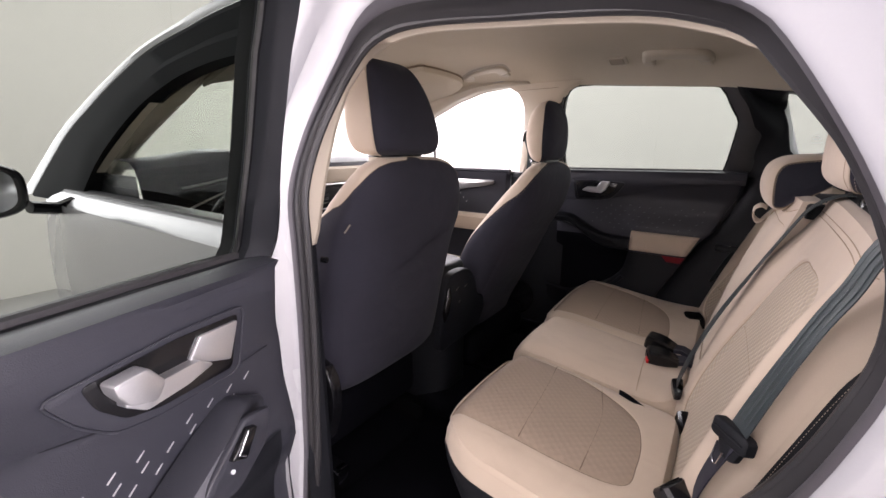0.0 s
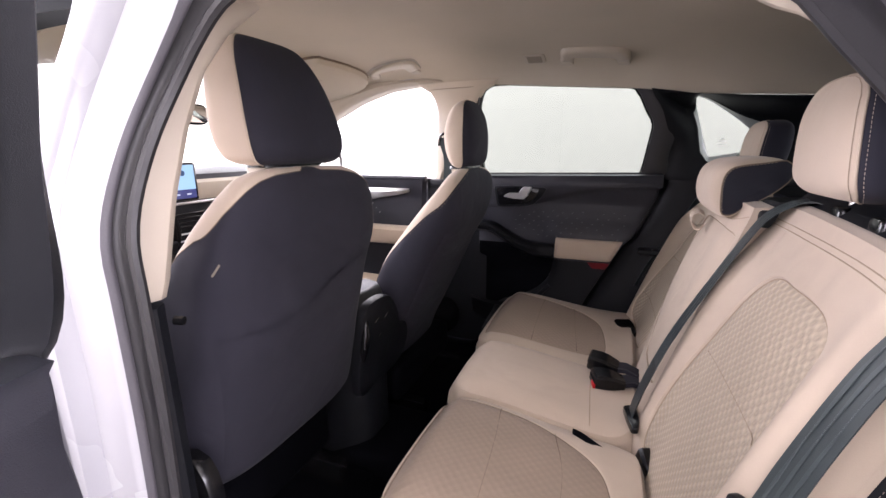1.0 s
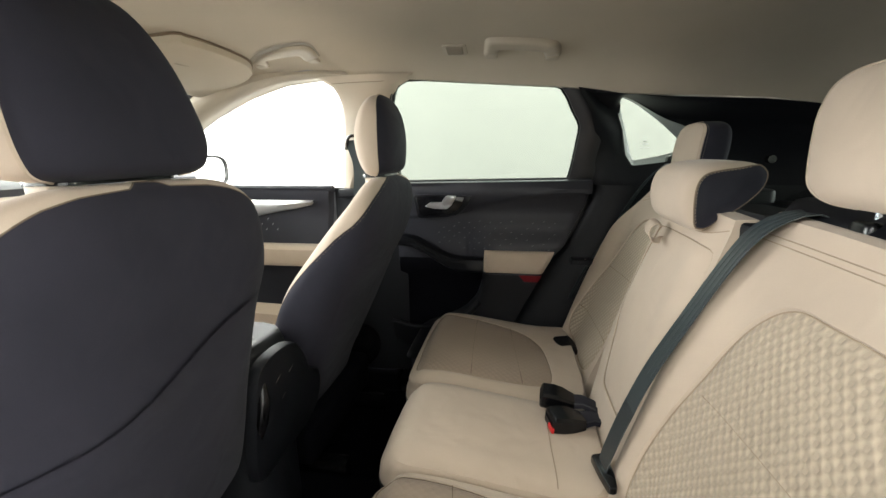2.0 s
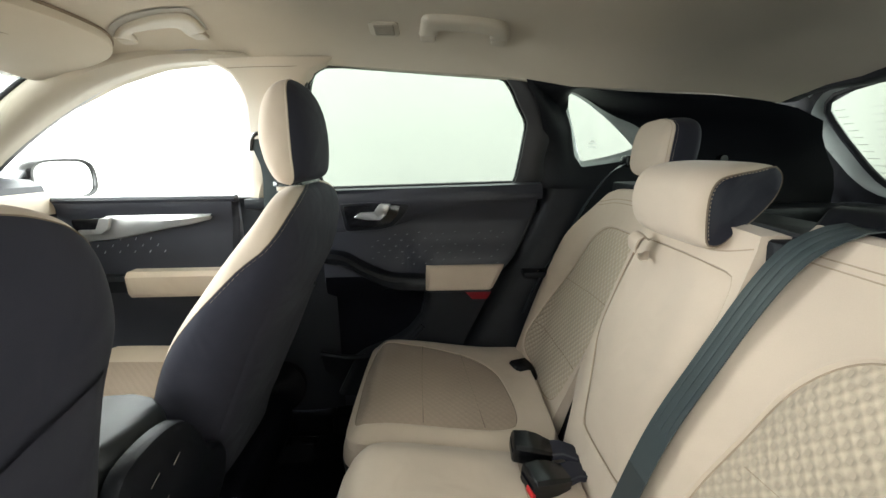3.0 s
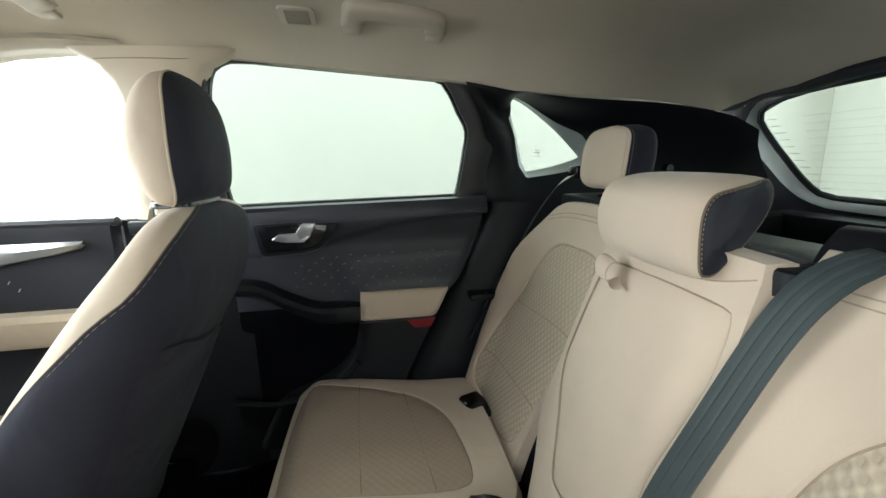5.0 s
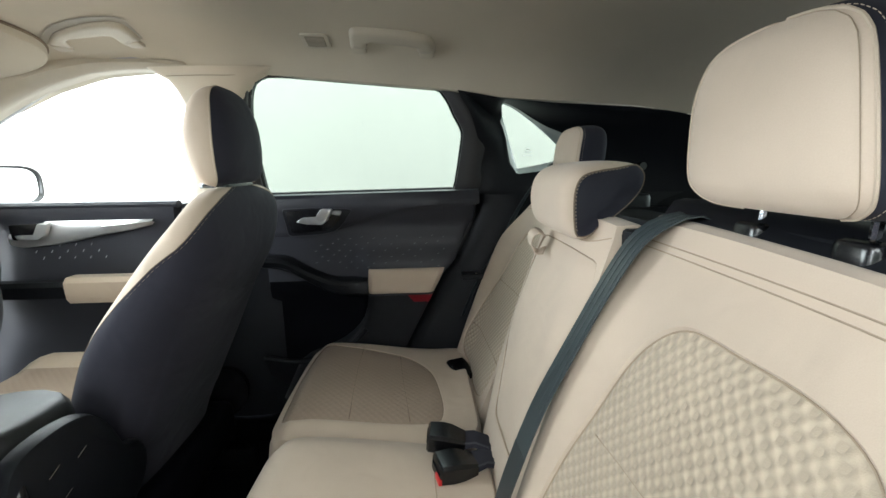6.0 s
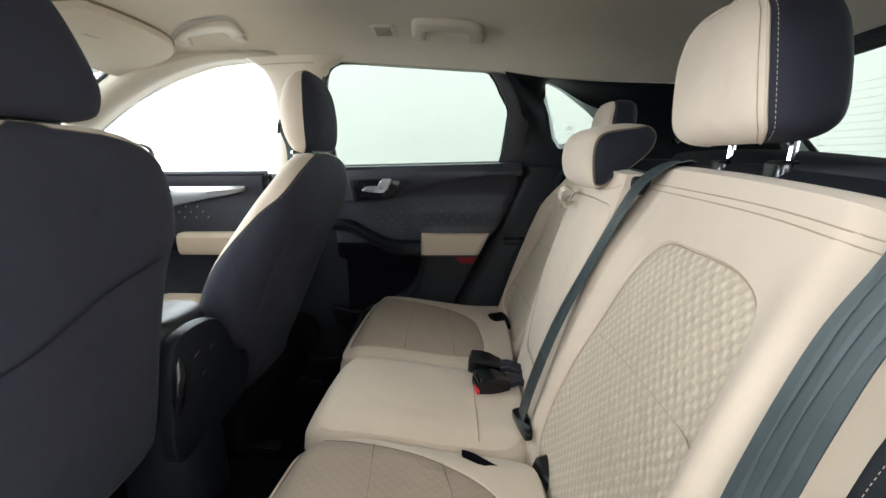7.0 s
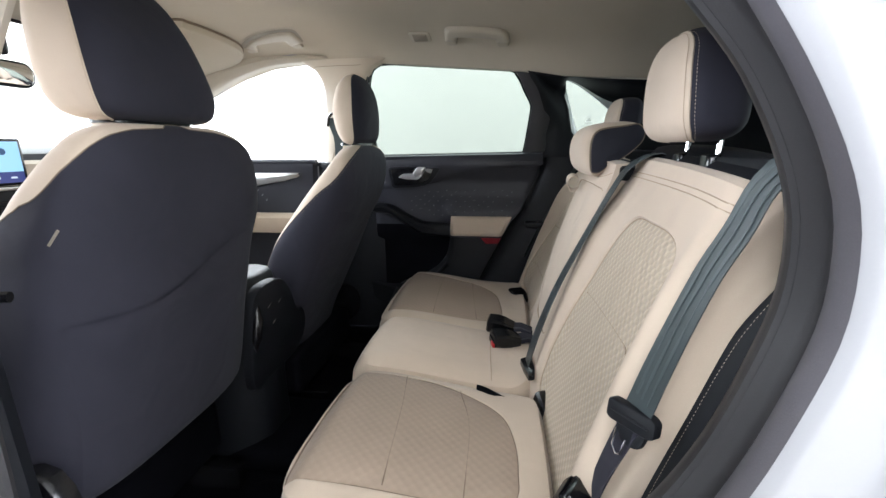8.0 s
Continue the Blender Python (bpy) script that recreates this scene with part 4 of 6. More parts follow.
def front_door(sign, label):
    """A closed front door; sign 1 is the passenger's."""
    d = thing("front_door", (-1.4, 0.75 * sign, 0.4), label, "car door", "front doors")
    Y = lambda y: y if sign > 0 else 2 * YC - y
    rows = []
    for z in (0.42, 0.6, 0.75, 0.86, 0.92, 0.97, 1.02, 1.08, 1.12, 1.15, 1.18, 1.20)[: 12 if sign > 0 else 10]:
        end = -0.985 if z < 1.04 else -0.985 + (z - 1.04) * 0.18
        y0 = 0.715 + 0.03 * smooth(0.9, 0.75, z) - 0.022 * smooth(1.10, 1.19, z)
        rows.append([(x, Y(y0 + (0.03 if k == 15 else 0)), z) for k, x in enumerate(list(np.linspace(-1.95, end - 0.01, 15)) + [end])])
    panel = part("trim_panel", grid(rows), TRIM_SOFT, d, "grained charcoal door trim panel")
    part("belt_rail", tube([(x, Y(0.705), (1.203 if sign > 0 else 1.16) - 0.006 * (x + 1)) for x in np.linspace(-1.95, -0.955, 14)], 0.018, flat=0.7), TRIM_SOFT, d)
    strip = []
    for x in np.linspace(-1.50, -1.04, 40):
        top = 1.156 if x > -1.38 else 1.156 - 0.04 * smooth(-1.38, -1.42, x)
        bot = lerp([(-1.50, 1.078), (-1.47, 1.070), (-1.36, 1.079), (-1.30, 1.090), (-1.21, 1.108), (-1.12, 1.122), (-1.05, 1.137), (-1.04, 1.146)], x)
        strip.append([(x, Y(0.715), top), (x, Y(0.698), top - 0.002), (x, Y(0.690), top * 0.55 + bot * 0.45), (x, Y(0.697), bot), (x, Y(0.715), bot - 0.004)])
    part("silver_strip", grid(strip), SATIN, panel, "tapering satin silver trim strip")
    cup = slab(rounded_poly([(-1.49, 1.145), (-1.37, 1.150), (-1.395, 1.105), (-1.43, 1.095), (-1.485, 1.095)], 0.008), lambda u, v, dd: (u, Y(0.6925 - dd), v), 0.003, 0.001)
    part("handle_recess", cup, GLOSS, panel)
    hold = rounded_poly([(-1.465, 1.112), (-1.405, 1.112), (-1.385, 1.150), (-1.352, 1.151), (-1.368, 1.112), (-1.392, 1.096), (-1.455, 1.097)], 0.005)
    part("handle", slab(hold, lambda u, v, dd: (u, Y(0.688 - dd), v), 0.014, 0.004), SATIN, panel, "satin silver door handle")
    pad = [[(x, Y(0.72), 0.970), (x, Y(0.672), 0.970), (x, Y(0.658), 0.955), (x, Y(0.660), 0.90), (x, Y(0.672), 0.882), (x, Y(0.72), 0.876)] for x in np.linspace(-1.33, -1.02, 10)]
    part("armrest_pad", grid(pad, False, True, True), BEIGE, panel, "sand cloth armrest pad")
    shelf = [[(x, Y(0.72), 0.955), (x, Y(0.675), 0.955), (x, Y(0.665), 0.94), (x, Y(0.672), 0.90), (x, Y(0.72), 0.89)] for x in np.linspace(-1.95, -1.34, 10)]
    part("pull_shelf", grid(shelf), TRIM, panel)
    for i in range(5):
        for j in range(3):
            part("trim_slot", turned(box(-0.0008, -0.001, -0.005, 0.0008, 0.001, 0.005, 0.0005), pose(-1.42 + 0.05 * i - 0.02 * j, Y(0.7135), 1.03 + 0.022 * j, 0, 35, 0)), SATIN, panel)
    W = [(-0.925, 1.20), (-0.885, 1.42), (-0.870, 1.545), (-0.895, 1.595), (-0.96, 1.608), (-1.12, 1.592), (-1.28, 1.541), (-1.45, 1.47), (-1.63, 1.376), (-1.80, 1.268), (-1.88, 1.20), (-1.4, 1.198)]
    wl = [tuple(p) for p in W]
    fr = curve(wl[:11], 60)
    oy = lambda z: Y(side_y(z) + 0.045)
    if sign > 0:
        part("window_frame", grid([[(x, oy(z) - sign * 0.03, z) for x, z in fr], [(x + 0.0, oy(z), z) for x, z in fr], [(x, oy(z) + sign * 0.03, z + 0.012) for x, z in fr], [(x + 0.012 * (x > -0.95), oy(z) + sign * 0.03, z + 0.045) for x, z in fr]]), RUBBER, d, "black window frame")
    else:
        ly = lambda z, o=0.0: -(0.78 - 0.27 * (z - 1.2)) + o
        ins = curve([(-1.93, 1.12), (-1.82, 1.252), (-1.71, 1.337), (-1.52, 1.436), (-1.31, 1.501), (-1.13, 1.527), (-0.98, 1.533), (-0.80, 1.525)], 44)
        mid = curve([(-2.36, 1.12), (-2.07, 1.348), (-1.86, 1.445), (-1.66, 1.522), (-1.41, 1.588), (-1.15, 1.607), (-0.97, 1.616), (-0.74, 1.610)], 44)
        top = curve([(-2.72, 1.12), (-2.29, 1.372), (-2.05, 1.470), (-1.83, 1.545), (-1.56, 1.622), (-1.30, 1.660), (-1.127, 1.683), (-0.72, 1.70)], 44)
        mid = 0.42 * mid + 0.58 * top
        part("window_frame", grid([[(x, ly(z, 0.05), z) for x, z in ins], [(x, ly(z), z) for x, z in ins], [(a * 0.7 + b * 0.3, ly(c * 0.7 + e * 0.3, -0.012), c * 0.7 + e * 0.3) for (a, c), (b, e) in zip(ins, mid)], [(a * 0.5 + b * 0.5, ly(c * 0.5 + e * 0.5, 0.004), c * 0.5 + e * 0.5) for (a, c), (b, e) in zip(ins, mid)], [(a * 0.15 + b * 0.85, ly(c * 0.15 + e * 0.85, -0.008), c * 0.15 + e * 0.85) for (a, c), (b, e) in zip(ins, mid)], [(x, ly(z, 0.004), z) for x, z in mid]]), FRAME_BLACK, d, "black window frame")
        part("roof_rail", grid([[(x, ly(z, 0.002), z) for x, z in mid], [(a * 0.6 + b * 0.4, ly(c * 0.6 + e * 0.4, -0.005), c * 0.6 + e * 0.4) for (a, c), (b, e) in zip(mid, top)], [(a * 0.2 + b * 0.8, ly(c * 0.2 + e * 0.8, -0.004), c * 0.2 + e * 0.8) for (a, c), (b, e) in zip(mid, top)], [(x, ly(z, 0.005), z) for x, z in top], [(x, ly(z, 0.08), z + 0.01) for x, z in top]]), PAINT, d, "white roof rail over the window")
    fc = np.array((-1.25, 1.36))
    loop = polar(np.array(curve(W, 300, True)), fc, 60)
    p = part("pane", disc(loop, lambda u, v, t: (u, oy(v) + (0.01 if sign > 0 else 0.10), v), 3, fc), CLEAR, d, "clear window pane")
    p.visible_shadow = False
    part("outer_skin", grid([[(x, Y(0.79 + 0.055 * math.sin(math.pi * (z - 0.3) / 1.0) - 0.03 * smooth(-1.7, -2.1, x)), z) for x in np.linspace(-2.1, -0.775, 12)] for z in np.linspace(0.34, 1.185 if sign > 0 else 1.14, 12)]), PAINT, d, "white painted outer skin")
    if sign > 0:
        part("belt_moulding", tube([(x, Y(0.785), 1.19) for x in np.linspace(-1.95, -0.80, 8)], 0.011), RUBBER, d)
    else:
        part("shoulder", grid([[(x, -0.862, 1.116), (x, -0.856, 1.138), (x, -0.838, 1.154), (x, -0.800, 1.168)] for x in np.linspace(-2.05, -0.78, 8)]), PAINT, d)
        part("belt_moulding", grid([[(x, -0.806, 1.163), (x, -0.804, 1.172), (x, -0.796, 1.175), (x, -0.76, 1.172)] for x in np.linspace(-2.05, -0.78, 8)]), RUBBER, d)
    # outside mirror
    mx, my, mz = (-1.76, 0.975, 1.262) if sign > 0 else (-1.76, 1.045, 1.205)
    shellm = [[(mx + 0.03 + 0.07 * math.sin(a) * 0.0 - dx, Y(my + 0.150 * w * math.copysign(abs(math.cos(b)) ** 0.6, math.cos(b))), mz + 0.082 * w * math.copysign(abs(math.sin(b)) ** 0.6, math.sin(b))) for b in np.linspace(0, 2 * math.pi, 28, endpoint=False)] for a, dx, w in ((0, -0.004, 0.84), (0, -0.010, 0.90), (0, -0.01, 0.95), (0, 0.0, 1.0), (0, 0.05, 0.98), (0, 0.09, 0.8), (0, 0.11, 0.45))]
    m = part("mirror_housing", grid(shellm, True, False, True), GLOSS, d, "black outside mirror housing")
    part("mirror_glass", grid([[(mx + 0.032, Y(my + 0.128 * w * math.copysign(abs(math.cos(b)) ** 0.6, math.cos(b))), mz + 0.068 * w * math.copysign(abs(math.sin(b)) ** 0.6, math.sin(b))) for b in np.linspace(0, 2 * math.pi, 28, endpoint=False)] for w in (1, 0.5, 0.02)], True, False, True), MIRROR, m)
    part("mirror_foot", tube([(mx - 0.03, Y(0.89), mz - 0.06), (mx - 0.06, Y(0.82), mz - 0.075), (mx - 0.08, Y(0.77), mz - 0.06)], 0.02), GLOSS, m)
    return d


front_door(1, "closed front passenger door with silver strip and sand armrest")
front_door(-1, "closed white driver door with outside mirror")

# ---- driver's side centre pillar beside the opening ----
lp = thing("centre_pillar", (-0.8, -0.74, 0.4), "sand coloured centre pillar trim beside the open door", "pillar trim")
rows = []
for z in np.linspace(1.125, 1.525, 16):
    yi = lerp([(1.12, -0.735), (1.27, -0.70), (1.37, -0.665), (1.45, -0.645), (1.52, -0.625), (1.57, -0.60)], z)
    xr = lerp([(1.12, -0.718), (1.15, -0.712), (1.27, -0.709), (1.37, -0.708), (1.45, -0.682), (1.50, -0.637), (1.535, -0.57), (1.57, -0.43)], z)
    yi += 0.030
    rows.append([(xr - 0.20, yi - 0.02, z), (xr - 0.14, yi + 0.012, z), (xr - 0.07, yi + 0.018, z), (xr - 0.025, yi + 0.012, z), (xr - 0.006, yi, z), (xr, yi - 0.012, z), (xr - 0.006, yi - 0.035, z), (xr - 0.015, yi - 0.075, z), (xr - 0.03, yi - 0.11, z)])
part("upper_trim", grid(rows), SAND_TRIM, lp, "sand plastic pillar cover")
rows = [[(-0.93, -0.74, z), (-0.86, -0.718, z), (-0.76, -0.712, z), (-0.705, -0.72, z), (-0.69, -0.74, z), (-0.70, -0.79, z)] for z in np.linspace(0.42, 1.124, 8)]
part("lower_trim", grid(rows), TRIM, lp, "charcoal plastic pillar cover")
part("trim_clip", tube([(-0.70, -0.712, 1.095), (-0.688, -0.707, 1.094)], 0.007), GLOSS, lp)


# ---- front seats ----
def front_seat(cy, dx, dz, label, driver):
    s = thing("front_seat", (-0.95 + dx, cy, 0.345), label, "car seat", "front seats")
    table = [(0.50, -0.86, -1.02, 0.205), (0.60, -0.83, -1.0, 0.23), (0.67, -0.80, -0.985, 0.245), (0.84, -0.72, -0.93, 0.258), (0.96, -0.665, -0.875, 0.262), (1.075, -0.602, -0.785, 0.262), (1.15, -0.580, -0.72, 0.262 if driver else 0.254), (1.20, -0.575, -0.675, 0.234), (1.235, -0.578, -0.652, 0.203), (1.256, -0.586, -0.640, 0.165), (1.267, -0.596, -0.630, 0.12), (1.270, -0.606, -0.622, 0.07)]
    if driver:
        upright = [(0.47, -0.80), (0.53, -0.735), (0.60, -0.695), (0.70, -0.66), (0.85, -0.632), (0.96, -0.608), (1.075, -0.588), (1.15, -0.578), (1.3, -0.6)]
        table = [(z, max(a, lerp(upright, z)) if z < 1.1 else a, b, w) for z, a, b, w in table if z > 1.1]
        table = [(0.629, -0.80, -0.98, 0.10), (0.630, -0.745, -0.985, 0.19), (0.636, -0.705, -0.985, 0.230), (0.652, -0.682, -0.98, 0.250), (0.68, -0.668, -0.975, 0.258), (0.76, -0.65, -0.955, 0.262), (0.86, -0.631, -0.92, 0.260), (0.95, -0.610, -0.878, 0.257), (1.02, -0.598, -0.828, 0.262), (1.09, -0.586, -0.768, 0.274)] + table
    lv = [(z + dz, a + dx, b + dx, w * (0.985 if driver else 1.0)) for z, a, b, w in levels_of(table, 130 if driver else 46)]
    seam = [(0.4, 0.66), (0.80, 0.72), (0.92, 0.70), (1.0, 0.655), (1.05, 0.61), (1.10, 0.545), (1.15, 0.49), (1.20, 0.39), (1.22, 0.34), (1.25, 0.22), (1.270, 0.1)]
    wide = [(0, 0), (9, 0)]
    if driver:
        seam = [(0.4, 0.60), (0.9 + dz, 0.65), (1.0 + dz, 0.70), (1.05 + dz, 0.70), (1.10 + dz, 0.66), (1.13 + dz, 0.58), (1.15 + dz, 0.52), (1.20 + dz, 0.435), (1.235 + dz, 0.33), (1.25 + dz, 0.25), (1.259 + dz, 0.15), (1.263 + dz, 0.02), (1.270 + dz, 0.01)]
        wide = [(z + dz, w) for z, w in ((0.6, 0.0), (0.80, 0.002), (0.95, -0.006), (1.0, -0.015), (1.08, -0.032), (1.15, -0.036), (1.20, -0.025), (1.235, -0.022), (1.265, -0.008))]
    rear, front, left, right = shell(lv, seam, cy, power=3.7 if driver else 3.2, wide=wide)
    back = part("backrest_cover", rear, BLACK_CLOTH, s, "charcoal cloth seat back cover")
    part("backrest_front", front, BEIGE, s, "sand cloth backrest front")
    line = left[8:] + right[:7:-1]
    part("piping", tube(line, 0.0010, 6), SEAM, back, "dark seam between sand and charcoal cloth")
    for side in (left, right):
        for k in range(9, len(side) - 1):
            a, b = side[k], side[k + 1]
            nrm = Vector((0.6, -0.8 if side is left else 0.8, 0)).normalized()
            for f in (0.15, 0.65):
                p, q = a.lerp(b, f), a.lerp(b, f + 0.3)
                part("stitch", tube([p + nrm * 0.004 + Vector((0.006, 0, 0)), q + nrm * 0.004 + Vector((0.006, 0, 0))], 0.00028, 4), LIGHT_SEAM, back) if driver is False and side is left else None
    # map pocket on the rear
    def rear_at(y, z, out):
        rows_t = [(r[0], r[1]) for r in lv]
        hw = lerp([(r[0], r[3]) for r in lv], z)
        xr, xf = lerp(rows_t, z), lerp([(r[0], r[2]) for r in lv], z)
        t = min(abs((y - cy) / hw), 0.999)
        e = 3.7 if driver else 3.2
        c = (1 - t**e) ** (1 / e)
        return ((xr + xf) / 2 + (xr - xf) / 2 * c + out, y, z)
    rows = []
    for f in np.linspace(0, 1, 20):
        row = []
        for g in np.linspace(-1, 1, 27):
            slope = g if driver else -g
            ztop = 0.975 + dz + 0.085 * smooth(-0.7, 1.0, slope) + 0.006 * math.sin(g * 5)
            z = 0.67 + dz + (ztop - 0.67 - dz) * f
            sag = math.exp(-((f - 0.80 + 0.10 * g * g) / 0.10) ** 2) * smooth(-0.7, 0.3, slope) * smooth(1.0, 0.6, abs(g))
            out = 0.0022 * smooth(0, 0.06, 1 - abs(g)) + 0.0045 * smooth(0.86, 1.0, f) * smooth(0, 0.2, 1 - abs(g)) * smooth(-0.6, 0.4, slope) - 0.004 * sag + 0.004 * smooth(0.0, 0.7, f) * smooth(1, 0.5, abs(g))
            row.append(rear_at(cy + g * 0.222, z, out - (0.004 if abs(g) == 1 else 0)))
        rows.append(row)
    part("map_pocket", grid(rows), BLACK_CLOTH, back, "charcoal cloth map pocket")
    if driver:
        part("cloth_tag", turned(box(-0.014, -0.001, -0.0018, 0.014, 0.001, 0.0018, 0.0008), pose(*rear_at(cy - 0.236, 1.150, 0.008), 0, -48, 5)), SLAT, back, "small pale cloth tag")
    # cushion
    rows = []
    for x in np.linspace(-1.42, -0.86, 16):
        f = (x + 1.42) / 0.56
        top = 0.72 + 0.02 * math.sin(math.pi * (1 - f) * 0.6) - 0.05 * smooth(0.12, 0, f)
        rows.append([(x + dx, cy + y * (0.9 if driver else 1), dz + top + h) for y, h in ((-0.25, -0.22), (-0.262, -0.12), (-0.262, -0.04), (-0.245, 0.004), (-0.20, 0.012), (-0.14, -0.006), (0, -0.012), (0.14, -0.006), (0.20, 0.012), (0.245, 0.004), (0.262, -0.04), (0.262, -0.12), (0.25, -0.22))])
    part("cushion", grid(rows), BEIGE, s, "sand cloth seat cushion")
    ins = [[(r[4][0], cy + y, r[6][2] + 0.005 + 0.004 * abs(y) / 0.14) for y in np.linspace(-0.15, 0.15, 9)] for r in rows[1:14]]
    part("cushion_insert", grid(ins), SEAT_INSERT, s, "patterned sand cloth insert")
    # plastic base coloured carpet black to hold the footwell's shade
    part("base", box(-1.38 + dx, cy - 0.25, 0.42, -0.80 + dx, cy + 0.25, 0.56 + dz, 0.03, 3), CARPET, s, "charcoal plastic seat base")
    for y in (-0.19, 0.19):
        part("rail", box(-1.45 + dx, cy + y - 0.02, 0.345, -0.72 + dx, cy + y + 0.02, 0.42, 0.006), GLOSS, s)
    shield = [(-1.2, 0.52), (-1.0, 0.60), (-0.83, 0.66), (-0.76, 0.60), (-0.80, 0.50), (-1.0, 0.44)]
    if driver:
        shield = [(-1.1, 0.50), (-0.92, 0.60), (-0.80, 0.72), (-0.70, 0.775), (-0.650, 0.765), (-0.630, 0.70), (-0.645, 0.62), (-0.72, 0.53)]
    part("side_shield", slab(curve(shield, 40, True), lambda u, v, d: (u + dx, cy + (-0.252 - d if driver else 0.255 + d), v + dz), 0.03, 0.012), GLOSS, s, "glossy black recliner shield")
    if driver:
        part("recline_lever", tube([(-0.90 + dx, cy - 0.29, 0.60), (-0.83 + dx, cy - 0.30, 0.635), (-0.77 + dx, cy - 0.30, 0.64)], 0.011), TRIM, s)
        part("rail_end", box(-0.74 + dx, cy - 0.215, 0.40, -0.715 + dx, cy - 0.17, 0.42, 0.004), CHROME, s)
    # head restraint
    ht = [(1.272, -0.605, -0.655, 0.088), (1.278, -0.585, -0.675, 0.112), (1.292, -0.572, -0.692, 0.124), (1.33, -0.564, -0.702, 0.129), (1.40, -0.570, -0.702, 0.120), (1.45, -0.584, -0.694, 0.106), (1.48, -0.600, -0.680, 0.086), (1.493, -0.618, -0.668, 0.062), (1.497, -0.635, -0.654, 0.03)]
    hz, hx = (dz + 0.003 if driver else 0.0), (dx - 0.020 if driver else dx)
    if driver:
        ht = [(z + 0.06 * max(z - 1.33, 0), a, b, w * (1 - 0.85 * max(z - 1.34, 0))) for z, a, b, w in ht]
    else:
        ht = [(1.272, -0.600, -0.628, 0.086), (1.279, -0.574, -0.644, 0.110), (1.295, -0.561, -0.660, 0.121), (1.33, -0.560, -0.679, 0.126), (1.38, -0.566, -0.694, 0.124), (1.43, -0.580, -0.694, 0.114), (1.463, -0.597, -0.685, 0.100), (1.484, -0.613, -0.670, 0.078), (1.494, -0.626, -0.655, 0.045), (1.496, -0.634, -0.647, 0.022)]
    hl = [(z + hz, a + hx - (0.16 * (z - 1.33) if driver else -0.16 * (z - 1.385)), b + hx - (0.16 * (z - 1.33) if driver else -0.16 * (z - 1.385) - 0.010), w) for z, a, b, w in levels_of(ht, 34)]
    r2, f2, l2, rr2 = shell(hl, [(0, 0.415), (2, 0.415)], cy, 22, 5.0 if driver else 3.0, [(1.36, 0.0), (1.55, 0.016 if driver else 0.0)])
    rest = part("headrest", f2, BEIGE, s, "sand cloth headrest front")
    part("headrest_back", r2, BLACK_CLOTH, rest, "charcoal cloth headrest back")
    part("headrest_piping", tube(l2 + rr2[::-1], 0.0022, 6), STITCH, rest)
    part("headrest_base", slab(rounded(-0.665 + hx, cy - 0.085, -0.60 + hx, cy + 0.085, 0.02), lambda u, v, d: (u, v, 1.268 + hz + d), 0.01), GLOSS, rest)
    for y in (-0.062, 0.062):
        part("post", tube([(-0.632 + hx, cy + y, 1.24 + hz), (-0.634 + hx, cy + y, 1.29 + hz)], 0.006), CHROME, rest)
        part("post_guide", slab(rounded(-0.655 + hx, cy + y - 0.022, -0.612 + hx, cy + y + 0.022, 0.008), lambda u, v, d: (u, v, 1.258 + hz * 1.0 + d), 0.012), SAND_TRIM, s, "sand plastic headrest guide")
    return s


front_seat(0.35, 0.0, 0.0, "front passenger seat in sand and charcoal cloth", False)
front_seat(-0.405, -0.10, 0.032, "driver seat with charcoal back, sand edges and headrest", True)


# ---- rear bench ----
def seat_plane(x0, k):
    """A reclined plane: place(y, z, a) lies a metres in front of it."""
    n = Vector((-1, 0, k)).normalized()
    return lambda y, z, a=0.0: Vector((x0 + k * (z - 0.64), y, z)) + n * a


